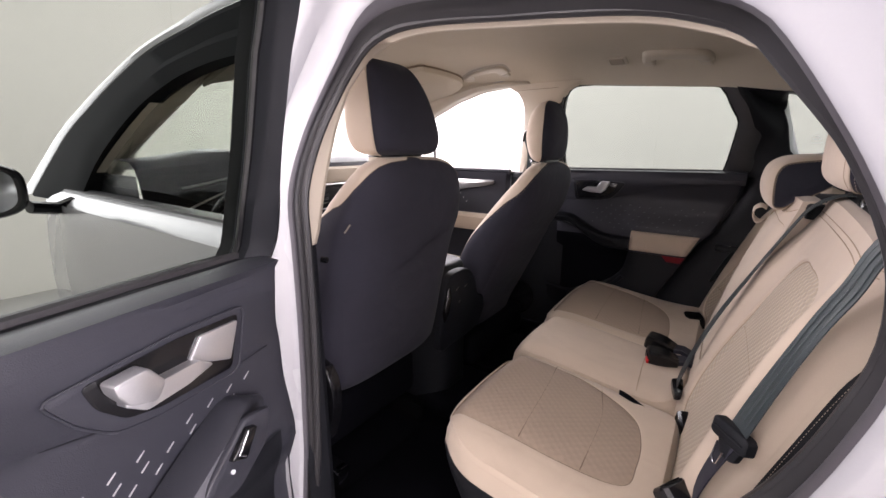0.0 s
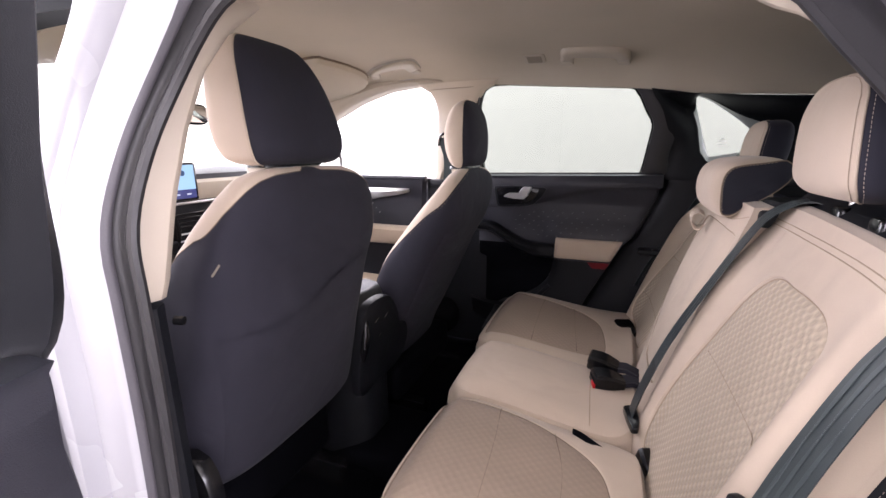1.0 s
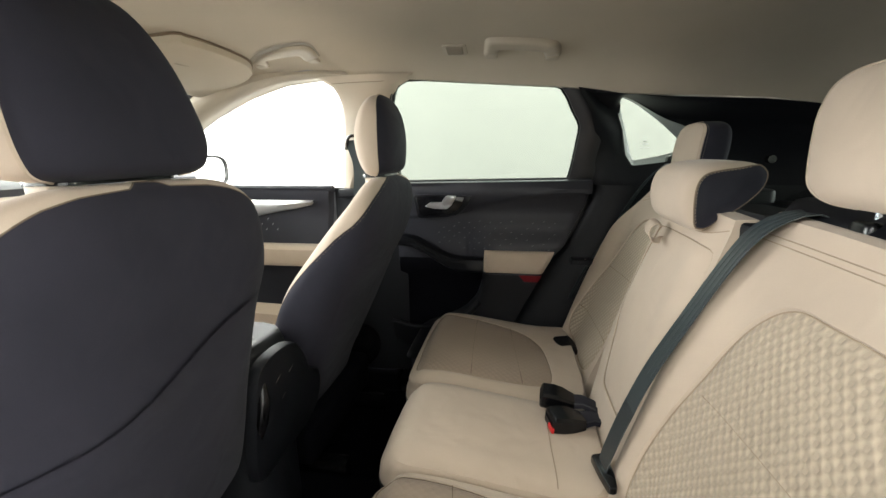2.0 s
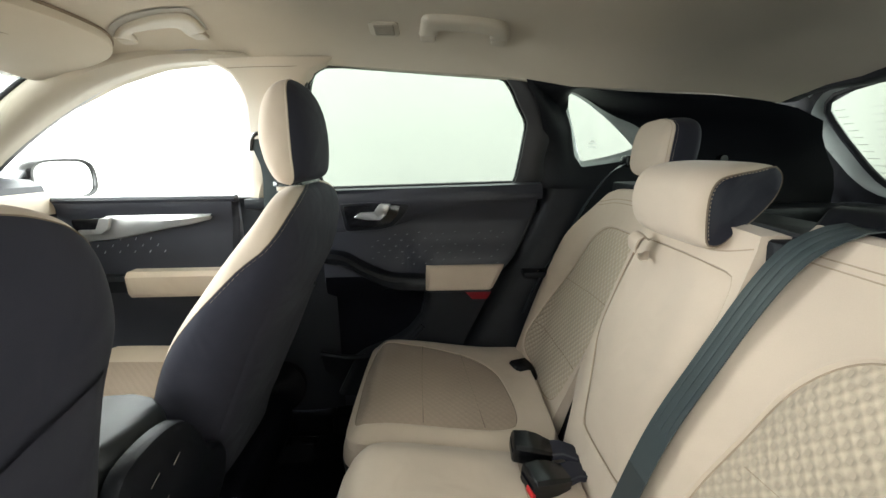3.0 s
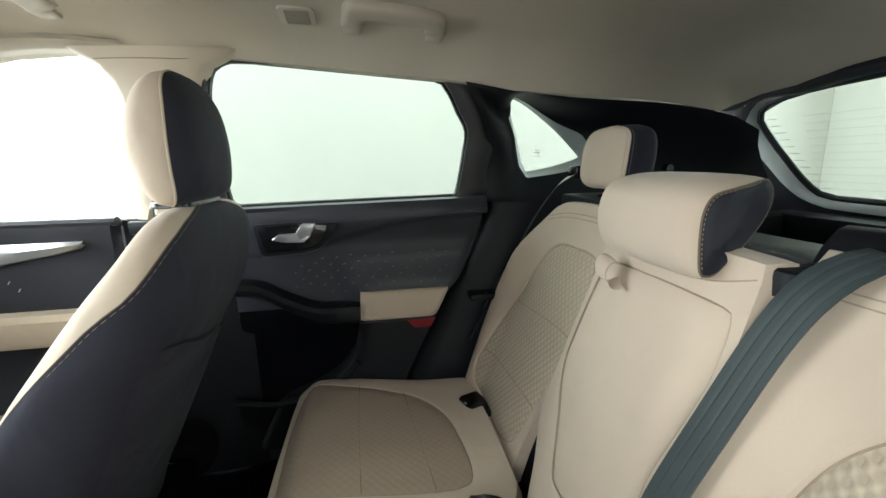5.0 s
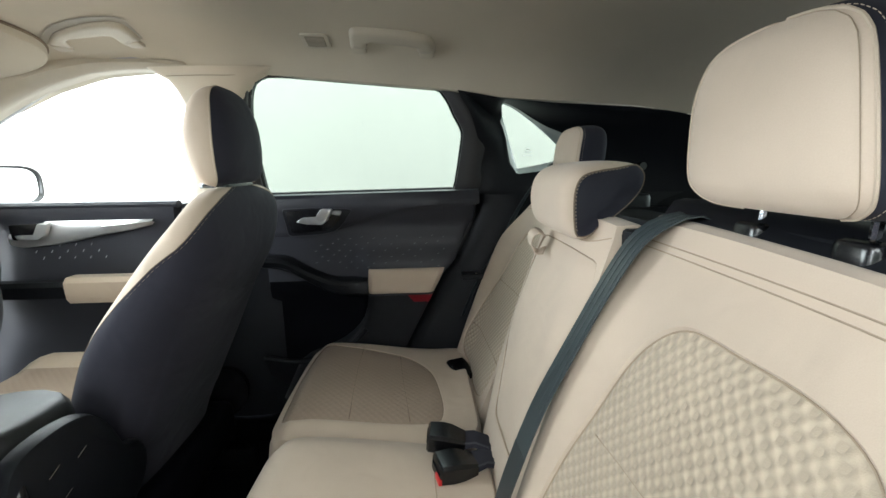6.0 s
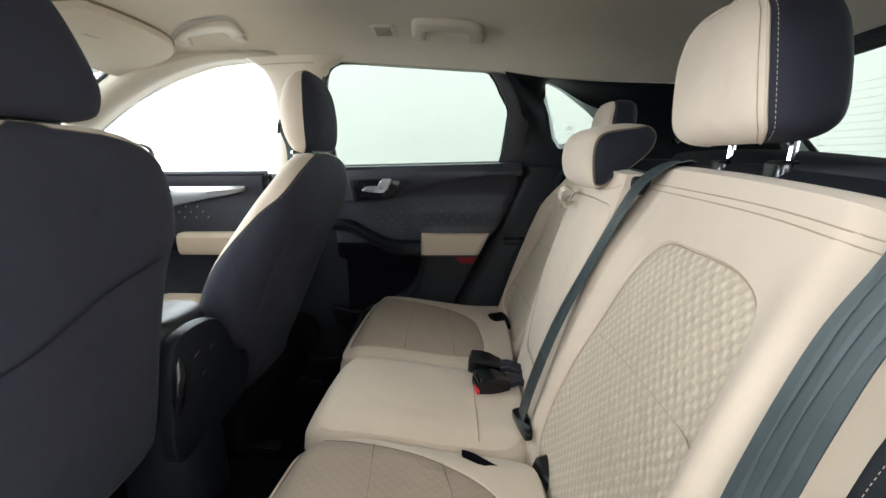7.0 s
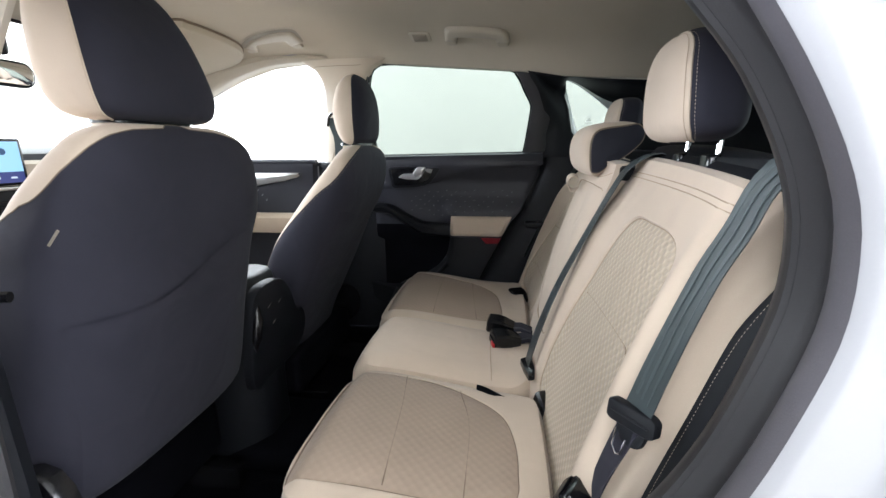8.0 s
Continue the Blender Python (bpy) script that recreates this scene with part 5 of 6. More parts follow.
def rear_back(name_label, at, outer, insert, bulge, insert_mat, dark_side, wrap=0.11, lines=(), flare=0.0, thing_name="rear_bench"):
    s = thing(thing_name, tuple(at(np.mean([p[0] for p in outer]), 0.62, -0.1)), name_label, "car seat", "rear seat backs")
    c = np.array(insert).mean(0)
    lo = polar(outer, c, 140)
    li = polar(insert, c, 140)
    def skin(u, v, t):
        return at(u, v, bulge(u, v))
    ts = [0, 0.02, 0.06, 0.14, 0.25, 0.38, 0.52, 0.66, 0.78, 0.87, 0.93, 0.965, 0.985, 1.0]
    cover = part("cover", field(lo, li, ts, lambda u, v, t: at(u, v, bulge(u, v) - 0.010 * smooth(0.06, 0, t) - 0.0045 * smooth(0.965, 1.0, t))), BEIGE, s, "sand cloth cover")
    part("insert", disc(li, lambda u, v, t: at(u, v, bulge(u, v) - 0.0045 * smooth(0.03, 0.0, t) + 0.002 * smooth(0, 0.3, t)), 14, c), insert_mat, cover, "patterned sand cloth insert" if insert_mat is not BEIGE else "plain sand cloth panel")
    part("insert_seam", tube([at(u, v, bulge(u, v) - (0.0015 if insert_mat is BEIGE else 0.0038)) for u, v in li], 0.0011, 6, closed=True), LIGHT_SEAM, cover)
    cc = lo.mean(0)
    def ring(grow, a):
        return [at(*(p + (p - cc) / np.linalg.norm(p - cc) * grow), bulge(*p) - a) for p in lo]
    if flare:
        part("side_wrap", grid([ring(0, 0.010), ring(0.002, 0.013), ring(0.003, 0.017)], True), BEIGE, s)
        part("rear_shell", grid([ring(0.003, 0.017), ring(0.010, 0.020), ring(flare * 0.75, 0.032), ring(flare, 0.05), ring(flare, wrap), ring(-0.03, wrap + 0.012), ring(-0.09, wrap + 0.012)], True, False, True), dark_side, s, "charcoal side and rear shell")
    else:
        part("side_wrap", grid([ring(0, 0.010), ring(0.004, 0.02), ring(0.006, 0.035)], True), BEIGE, s)
        part("rear_shell", grid([ring(0.006, 0.035), ring(0.010, 0.045), ring(0.010, wrap), ring(-0.03, wrap + 0.012), ring(-0.09, wrap + 0.012)], True, False, True), dark_side, s, "charcoal side and rear shell")
    for pts in lines:
        part("seam", tube([at(u, v, bulge(u, v) + 0.0002) for u, v in curve(pts, 30)], 0.0009, 5), LIGHT_SEAM, cover)
    return s, cover


def rear_headrest(at_x, cy, z0, z1, hw, depth, label, tilt=0.10, flare=0.0):
    h = thing("rear_headrest", (at_x + depth / 2, cy, z0), label, "headrest", "rear headrests")
    H = z1 - z0
    tb = [(z0, -0.66, -0.36, 0.50), (z0 + 0.004, -0.78, -0.20, 0.74), (z0 + 0.014, -0.90, -0.08, 0.90), (z0 + 0.032, -0.97, -0.01, 0.98), (z0 + 0.45 * H, -1, 0.0, 1.0), (z0 + 0.64 * H, -0.99, -0.01, 0.995), (z0 + 0.76 * H, -0.97, -0.04, 0.96), (z0 + 0.87 * H, -0.92, -0.09, 0.88), (z0 + 0.94 * H, -0.84, -0.16, 0.74), (z0 + 0.985 * H, -0.74, -0.26, 0.54), (z1, -0.60, -0.42, 0.30)]
    lv = [(z, at_x - a * depth + tilt * (z - z0), at_x - b * depth + tilt * (z - z0), w * hw) for z, a, b, w in levels_of(tb, 60)]
    round_top = [(0, 0.72), (z0, 0.72), (z0 + 0.012, 0.70), (z0 + 0.80 * H, 0.70), (z0 + 0.87 * H, 0.715), (z0 + 0.925 * H, 0.755), (z0 + 0.955 * H, 0.82), (z0 + 0.972 * H, 0.92), (z0 + 0.980 * H, 0.985), (2, 0.99)]
    rear, front, l, r = shell(lv, round_top, cy, 22, 3.4)
    def skew(p):
        return Vector((p[0], p[1] - flare * (z1 - p[2]) / H * (cy + hw - p[1]) / (2 * hw), p[2]))
    rear, front = ([skew(p) for p in rear[0]], rear[1]), ([skew(p) for p in front[0]], front[1])
    l, r = [skew(p) for p in l], [skew(p) for p in r]
    f = part("face", front, BEIGE, h, "sand cloth face")
    part("back_cover", rear, BLACK_CLOTH, h, "charcoal cloth sides and back")
    part("edge_seam", tube([p + Vector((-0.0005, 0, 0)) for p in l], 0.0015, 6), STITCH, f)
    part("edge_seam", tube([p + Vector((-0.0005, 0, 0)) for p in r], 0.0015, 6), STITCH, f)
    line = [skew(p) for p in shell(lv, [(z, a - 0.045) for z, a in round_top], cy, 22, 3.4)[2]]
    inner = [skew(p) for p in shell(lv, [(z, min(a + 0.05, 0.99)) for z, a in round_top], cy, 22, 3.4)[2]]
    part("face_seam", tube([p + Vector((-0.0004, -0.0003, 0)) for p in inner[3:-3]], 0.0004, 5), LIGHT_SEAM, f)
    run = np.cumsum([0] + [(q - p).length for p, q in zip(line, line[1:])])
    spot = lambda d: Vector([float(np.interp(d, run, [p[i] for p in line])) for i in range(3)]) + Vector((0, -0.0006, 0))
    for d in np.arange(0.02, run[-1] - 0.03, 0.0052):
        part("stitch", tube([spot(d), spot(d + 0.003)], 0.0003, 4), STITCH, f)
    for y in (-0.055, 0.055):
        part("post", tube([(at_x + depth * 0.76, cy + y, z0 - 0.05), (at_x + depth * 0.80, cy + y, z0 + 0.03)], 0.0044), CHROME, h)
        part("post_guide", slab(rounded(at_x + depth * 0.76 - 0.019, cy + y - 0.021, at_x + depth * 0.76 + 0.019, cy + y + 0.021, 0.012), lambda u, v, d: (u, v, z0 - 0.040 + d), 0.022, 0.006), GLOSS, h, "black headrest guide")
    return h


# driver-side back
AT_L = seat_plane(-0.03, 0.32)
OUT_L = [(-0.140, 1.218), (-0.146, 1.234), (-0.16, 1.238), (-0.37, 1.230), (-0.55, 1.217), (-0.580, 1.206), (-0.598, 1.178), (-0.607, 1.13), (-0.605, 1.05), (-0.607, 0.95), (-0.606, 0.82), (-0.608, 0.70), (-0.61, 0.62), (-0.40, 0.60), (-0.12, 0.60), (-0.075, 0.64), (-0.105, 0.80), (-0.136, 1.05)]
INS_L = [(-0.29, 1.124), (-0.37, 1.131), (-0.455, 1.128), (-0.502, 1.105), (-0.521, 1.055), (-0.526, 0.98), (-0.530, 0.86), (-0.535, 0.72), (-0.50, 0.665), (-0.38, 0.655), (-0.25, 0.665), (-0.195, 0.70), (-0.186, 0.78), (-0.196, 0.88), (-0.214, 0.97), (-0.238, 1.065)]


def bulge_l(y, z):
    side = smooth(0.13, 0.22, abs(y + 0.365)) * smooth(1.22, 1.05, z)
    edge = 2.1 * smooth(0.175, 0.250, -0.365 - y) + smooth(0.21, 0.30, y + 0.365)
    return 0.026 * side - 0.030 * edge + 0.012 * math.sin(math.pi * min(max((z - 0.6) / 0.6, 0), 1))


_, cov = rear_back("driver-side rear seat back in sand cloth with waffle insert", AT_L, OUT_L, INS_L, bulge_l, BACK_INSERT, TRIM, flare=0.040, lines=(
    [(-0.12, 1.205), (-0.28, 1.203), (-0.45, 1.198), (-0.572, 1.188)], [(-0.12, 1.196), (-0.28, 1.194), (-0.45, 1.189), (-0.570, 1.179)]))
for pts in ([(-0.235, 0.957), (-0.30, 0.962), (-0.43, 0.967), (-0.530, 0.968)],):
    part("quilt_seam", tube([AT_L(u, v, bulge_l(u, v) + 0.0015) for u, v in curve(pts, 20)], 0.0008, 5), LIGHT_SEAM, cov)
side_line = curve([(-0.612, 1.165), (-0.6165, 1.10), (-0.615, 1.02), (-0.617, 0.93), (-0.616, 0.82), (-0.617, 0.72)], 90)
for k in range(len(side_line) - 1):
    a, b = AT_L(*side_line[k], bulge_l(*side_line[k]) - 0.0165), AT_L(*side_line[k + 1], bulge_l(*side_line[k + 1]) - 0.0165)
    part("stitch", tube([a.lerp(b, 0.2), a.lerp(b, 0.7)], 0.00035, 4), STITCH, cov)
top_l = thing("seat_top_cover", (0.2, -0.37, 1.2), "black plastic cover on top of the rear seat back", "seat top cover")
part("plate", slab(rounded(0.184, -0.60, 0.31, -0.14, 0.02), lambda u, v, d: (u, v, 1.212 + d), 0.028, 0.008), TRIM, top_l)
part("release_button", box(0.19, -0.60, 1.23, 0.235, -0.555, 1.247, 0.005), GLOSS, top_l)
rear_headrest(0.114, -0.348, 1.262, 1.421, 0.0945, 0.106, "upright sand and charcoal outer headrest on chrome posts", 0.0, 0.034)

# passenger-side back, reclined a little further
AT_R = seat_plane(-0.03, 0.38)
OUT_R = [(0.15, 1.21), (0.20, 1.232), (0.35, 1.236), (0.50, 1.228), (0.56, 1.195), (0.60, 1.12), (0.63, 1.0), (0.66, 0.88), (0.672, 0.76), (0.64, 0.66), (0.60, 0.625), (0.45, 0.61), (0.32, 0.61), (0.268, 0.65), (0.252, 0.73), (0.228, 0.80), (0.165, 0.90), (0.14, 1.05)]
INS_R = [(0.27, 1.128), (0.36, 1.134), (0.44, 1.126), (0.488, 1.085), (0.518, 1.0), (0.550, 0.91), (0.576, 0.81), (0.590, 0.735), (0.55, 0.688), (0.42, 0.672), (0.34, 0.682), (0.292, 0.72), (0.258, 0.82), (0.22, 0.95), (0.235, 1.08)]


def bulge_r(y, z):
    side = smooth(0.13, 0.22, abs(y - 0.39)) * smooth(1.22, 1.05, z)
    edge = smooth(0.22, 0.30, abs(y - 0.39))
    return 0.032 * side - 0.022 * edge + 0.012 * math.sin(math.pi * min(max((z - 0.6) / 0.6, 0), 1))


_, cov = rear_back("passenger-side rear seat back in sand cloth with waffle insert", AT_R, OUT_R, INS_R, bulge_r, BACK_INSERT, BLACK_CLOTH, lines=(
    [(0.16, 1.200), (0.3, 1.206), (0.45, 1.203), (0.55, 1.185)], [(0.16, 1.19), (0.3, 1.196), (0.45, 1.193), (0.55, 1.175)]))
for pts in ([(0.265, 0.806), (0.33, 0.806), (0.44, 0.801), (0.575, 0.795)], [(0.23, 0.975), (0.33, 0.972), (0.42, 0.966), (0.525, 0.958)]):
    part("quilt_seam", tube([AT_R(u, v, bulge_r(u, v) + 0.0015) for u, v in curve(pts, 20)], 0.0011, 5), LIGHT_SEAM, cov)
top_r = thing("seat_top_cover", (0.25, 0.36, 1.2), "black plastic cover on top of the rear seat back", "seat top cover")
part("plate", slab(rounded(0.205, 0.16, 0.34, 0.56, 0.02), lambda u, v, d: (u, v, 1.214 + d), 0.028, 0.008), TRIM, top_r)
rear_headrest(0.203, 0.380, 1.264, 1.402, 0.106, 0.086, "upright sand and charcoal outer headrest on chrome posts")

# middle back with its fold-down armrest
AT_M = seat_plane(-0.028, 0.26)
OUT_M = [(0.125, 1.215), (0.0, 1.225), (-0.122, 1.222), (-0.130, 1.215), (-0.132, 1.19), (-0.133, 1.05), (-0.125, 0.90), (-0.118, 0.75), (-0.10, 0.62), (0.02, 0.60), (0.12, 0.61), (0.155, 0.68), (0.168, 0.75), (0.194, 0.805), (0.202, 0.85), (0.190, 0.92), (0.172, 1.02), (0.154, 1.11), (0.144, 1.18)]
INS_M = [(0.116, 1.163), (0.02, 1.165), (-0.09, 1.162), (-0.116, 1.15), (-0.119, 1.08), (-0.106, 1.0), (-0.094, 0.93), (-0.088, 0.81), (-0.078, 0.787), (0.02, 0.781), (0.080, 0.783), (0.093, 0.797), (0.107, 0.843), (0.128, 0.903), (0.148, 0.945), (0.157, 0.98), (0.151, 1.03), (0.138, 1.11), (0.128, 1.15)]


def bulge_m(y, z):
    return 0.014 + 0.012 * math.sin(math.pi * min(max((z - 0.62) / 0.58, 0), 1)) - 0.014 * smooth(0.08, 0.15, 0.015 - y) - 0.012 * smooth(0.13, 0.20, y)


mid_back, cov = rear_back("narrow middle seat back in sand cloth with fold-down armrest", AT_M, OUT_M, INS_M, bulge_m, BEIGE, BLACK_CLOTH, lines=([(-0.125, 1.20), (-0.08, 1.185), (-0.03, 1.182)],))
tag = curve([(0.0, 0.078, 1.168), (-0.012, 0.077, 1.174), (-0.024, 0.075, 1.166), (-0.026, 0.072, 1.150), (-0.016, 0.066, 1.137), (-0.003, 0.058, 1.138)], 24)
part("pull_strap", ribbon([tuple(AT_M(0, 1.168, 0.034) + Vector((x + 0.0, y, z - 1.168))) for x, y, z in tag], (0, 1, 0.25), 0.030, 0.002), BEIGE, cov, "sand cloth pull strap")
# added black sheet: the gap's shade given as a surface
part("gap_shade_sheet", grid([[AT_M(y, z, -0.004 - 0.02 * abs(k - 3) / 3) for k, y in enumerate(np.linspace(0.10, 0.26, 7))] for z in np.linspace(0.60, 0.90, 6)]), CARPET, mid_back, "black sheet standing for the shade between the seat backs")
mh = thing("middle_headrest", (0.15, 0.01, 1.2), "broad low middle headrest, sand top and charcoal ends", "headrest", "rear headrests")
PROF = curve([(0.083, 1.190), (0.062, 1.206), (0.053, 1.235), (0.054, 1.265), (0.064, 1.290), (0.086, 1.305), (0.12, 1.311), (0.150, 1.311), (0.168, 1.305), (0.181, 1.291), (0.177, 1.270), (0.163, 1.249), (0.142, 1.230), (0.118, 1.208), (0.102, 1.193)], 60, True)
pc = PROF.mean(0)
PANEL = curve([(0.085, 1.197), (0.076, 1.204), (0.072, 1.243), (0.074, 1.272), (0.084, 1.289), (0.105, 1.296), (0.137, 1.300), (0.161, 1.304), (0.172, 1.303), (0.184, 1.289), (0.180, 1.267), (0.161, 1.245), (0.136, 1.226), (0.113, 1.214), (0.098, 1.200)], 60, True)
qc2 = PANEL.mean(0)
rows = []
for y, g in ((-0.080, 0.55), (-0.0885, 0.84), (-0.0905, 0.96), (-0.0890, 1.0)):
    rows.append([(qc2[0] + (x - qc2[0]) * g, y, qc2[1] + (z - qc2[1]) * g) for x, z in PANEL])
for y, g in ((-0.0865, 0.35), (-0.079, 0.68), (-0.066, 0.92), (-0.048, 1.0)):
    rows.append([(a[0] * (1 - g) + b[0] * g, y, a[1] * (1 - g) + b[1] * g) for a, b in zip(PANEL, PROF)])
for y, g in ((0.0, 1.012), (0.065, 1.008), (0.09, 0.985), (0.101, 0.94), (0.106, 0.88), (0.103, 0.6)):
    rows.append([(pc[0] + (x - pc[0]) * g, y, pc[1] + (z - pc[1]) * g) for x, z in PROF])
rows = [[(x + 0.16 * max(x - 0.12, 0), y + (0.42 * max(x - 0.11, 0) if y < -0.03 else 0.0), z) for x, y, z in r] for r in rows]
part("pad", grid(rows[3:12], True), BEIGE, mh, "sand cloth pad")
part("end_cover", grid(rows[0:4], True, True), BLACK_CLOTH, mh, "charcoal cloth end")
part("end_cover", grid(rows[11:14], True, False, True), BLACK_CLOTH, mh, "charcoal cloth end")
part("end_piping", tube(rows[3], 0.0014, 6, closed=True), SEAM, mh)
stit = [Vector(p) for p in rows[2]]
for k in range(2, 30):
    a, b = stit[k], stit[(k + 1) % 60]
    part("stitch", tube([a.lerp(b, 0.2) + Vector((0, -0.0005, 0)), a.lerp(b, 0.75) + Vector((0, -0.0005, 0))], 0.00045, 4), LIGHT_SEAM, mh)
top_m = thing("belt_guide_cover", (0.2, -0.05, 1.2), "black plastic cover with belt guide behind the middle headrest", "seat top cover")
part("plate", slab(rounded(0.128, -0.16, 0.30, 0.14, 0.02), lambda u, v, d: (u, v, 1.185 + d), 0.03, 0.01), TRIM, top_m)
part("belt_outlet", box(0.196, -0.255, 1.205, 0.25, -0.175, 1.236, 0.012, 3), GLOSS, top_m)


# cushions
def cushion(label, x_front, x_rear, y0, y1, top, insert, lines, crown=0.02, corner=0.0):
    s = thing("rear_cushion", (np.mean((x_front, x_rear)), (y0 + y1) / 2, 0.5), label, "seat cushion", "rear seat cushions")
    outer = rounded(x_front, y0, x_rear, y1, 0.07, 10)
    if corner:
        cx, cy = x_front + corner, y0 + corner
        outer[22:33] = [(cx - corner * math.cos(radians(9 * k)), cy - corner * math.sin(radians(9 * k))) for k in range(11)]
    c = np.array(insert).mean(0) if insert else np.array(((x_front + x_rear) / 2, (y0 + y1) / 2))
    lo = polar(outer, c, 140, False)
    def z_at(u, v):
        e = min(v - y0, y1 - v)
        f = u - x_front
        return top + 0.036 * smooth(0.42, 0.06, f) - 0.03 * smooth(0.05, 0.0, f) - 0.016 * smooth(0.05, 0, e) + crown * 0.5 * smooth(0, 0.2, e)
    li = polar(insert, c, 140) if insert else np.array([c + (p - c) * 0.4 for p in lo])
    ts = [0, 0.02, 0.06, 0.14, 0.3, 0.5, 0.7, 0.84, 0.93, 0.97, 1.0]
    cover = part("cover", field(lo, li, ts, lambda u, v, t: (u, v, z_at(u, v) - 0.014 * smooth(0.07, 0, t) - (0.004 * smooth(0.96, 1, t) if insert else 0))), BEIGE, s, "sand cloth cushion cover")
    part("insert" if insert else "top", disc(li, lambda u, v, t: (u, v, z_at(u, v) + (-0.004 * smooth(0.03, 0, t) + 0.003 * smooth(0, 0.3, t) if insert else 0)), 12, c), SEAT_INSERT if insert else BEIGE, cover, "taupe patterned cloth insert" if insert else "")
    if insert:
        part("insert_seam", tube([(u, v, z_at(u, v) - 0.0035) for u, v in li], 0.0011, 6, closed=True), SEAM, cover)
    for pts in lines:
        part("seam", tube([(u, v, z_at(u, v) + 0.0022 * (1 if insert else 0.3)) for u, v in curve(pts, 24)], 0.0010, 5), SEAM if insert else LIGHT_SEAM, cover)
    cc = lo.mean(0)
    def ring(grow, dz):
        return [(*(p + (p - cc) / np.linalg.norm(p - cc) * grow), z_at(*p) - dz) for p in lo]
    part("side", grid([ring(0, 0.014), ring(0.007, 0.028), ring(0.010, 0.05)], True), BEIGE, s)
    part("skirt", grid([ring(0.010, 0.05), ring(0.012, 0.056), ring(0.006, 0.10), ring(-0.03, 0.21)], True, False, True), TRIM, s, "charcoal plastic cushion skirt")
    return s, cover, z_at


IL = [(-0.470, -0.228), (-0.42, -0.212), (-0.31, -0.222), (-0.185, -0.262), (-0.115, -0.315), (-0.088, -0.39), (-0.082, -0.47), (-0.095, -0.535), (-0.20, -0.555), (-0.33, -0.562), (-0.45, -0.565), (-0.468, -0.553), (-0.475, -0.50), (-0.477, -0.38), (-0.476, -0.27)]
_, _, lz = cushion("driver-side rear seat cushion with taupe insert", -0.482, -0.03, -0.648, -0.195, 0.703, IL, ([(-0.335, -0.222), (-0.315, -0.36), (-0.30, -0.555)], [(-0.205, -0.255), (-0.175, -0.38), (-0.17, -0.553)]), corner=0.15)
IR = [(-0.49, 0.60), (-0.40, 0.592), (-0.30, 0.572), (-0.21, 0.535), (-0.145, 0.45), (-0.122, 0.34), (-0.118, 0.24), (-0.15, 0.205), (-0.28, 0.195), (-0.42, 0.195), (-0.50, 0.20), (-0.512, 0.30), (-0.515, 0.45)]
cushion("passenger-side rear seat cushion with taupe insert", -0.528, -0.03, 0.135, 0.672, 0.690, IR, ([(-0.36, 0.585), (-0.355, 0.40), (-0.345, 0.197)], [(-0.24, 0.55), (-0.225, 0.40), (-0.20, 0.20)]))
cushion("plain sand cloth middle rear seat cushion", -0.500, -0.03, -0.19, 0.13, 0.708, None, ([(-0.148, 0.10), (-0.146, -0.03), (-0.138, -0.17)],), 0.01)

# buckles, straps and latch pockets on the bench
pk = thing("latch_pocket", (-0.13, -0.16, 0.70), "dark slit pocket between the rear cushions", "seat pocket")
slit = curve([(-0.172, -0.208), (-0.150, -0.213), (-0.122, -0.230), (-0.100, -0.243), (-0.078, -0.249), (-0.098, -0.252), (-0.120, -0.251), (-0.143, -0.241), (-0.166, -0.222)], 40, True)
part("slit", slab(slit, lambda u, v, d: (u, v, lz(u, -0.24) - 0.012 + d), 0.012, 0.002), CARPET, pk)


def buckle(m, label, red=True, stalk=True):
    """A belt buckle: mouth towards -x in its own frame."""
    b = thing("belt_buckle", tuple(m.translation), label, "belt buckle", "belt buckles")
    rows = []
    for x, hy, z0, z1 in ((-0.050, 0.026, -0.012, 0.019), (-0.046, 0.030, -0.015, 0.024), (-0.02, 0.032, -0.016, 0.026), (0.0, 0.031, -0.016, 0.024), (0.018, 0.027, -0.014, 0.019), (0.03, 0.024, -0.012, 0.016)):
        rows.append([m @ Vector((x, hy * cy, (z0 + z1) / 2 + (z1 - z0) / 2 * sz)) for cy, sz in ((-1, -0.7), (-0.8, -1), (0.8, -1), (1, -0.7), (1, 0.7), (0.8, 1), (-0.8, 1), (-1, 0.7))])
    body_ = part("housing", grid(rows, True, True, True), GLOSS, b, "black plastic housing")
    part("mouth", turned(box(-0.0515, -0.022, 0.004, -0.049, 0.022, 0.010, 0.001), m), CARPET, body_)
    if red:
        part("release_button", turned(merge(box(-0.0530, -0.0285, -0.013, -0.020, -0.024, -0.001, 0.002), box(-0.0530, -0.0285, -0.012, -0.046, -0.002, 0.001, 0.002)), m), RED, body_, "bright red release button")
    if stalk:
        part("stalk", ribbon([m @ Vector((0.02, 0, 0.004)), m @ Vector((0.05, 0.002, 0.010)), m @ Vector((0.08, 0.0, 0.004)), m @ Vector((0.12, 0, -0.03))], m.to_3x3() @ Vector((0, 1, 0)), [0.050, 0.046, 0.048, 0.05], 0.010), BLACK_CLOTH, b, "black webbing stalk")
        part("stalk_edge", tube([m @ Vector((0.022, -0.022, 0.012)), m @ Vector((0.05, -0.020, 0.017)), m @ Vector((0.08, -0.022, 0.011))], 0.0016, 6), TRIM_SOFT, b)
    return b


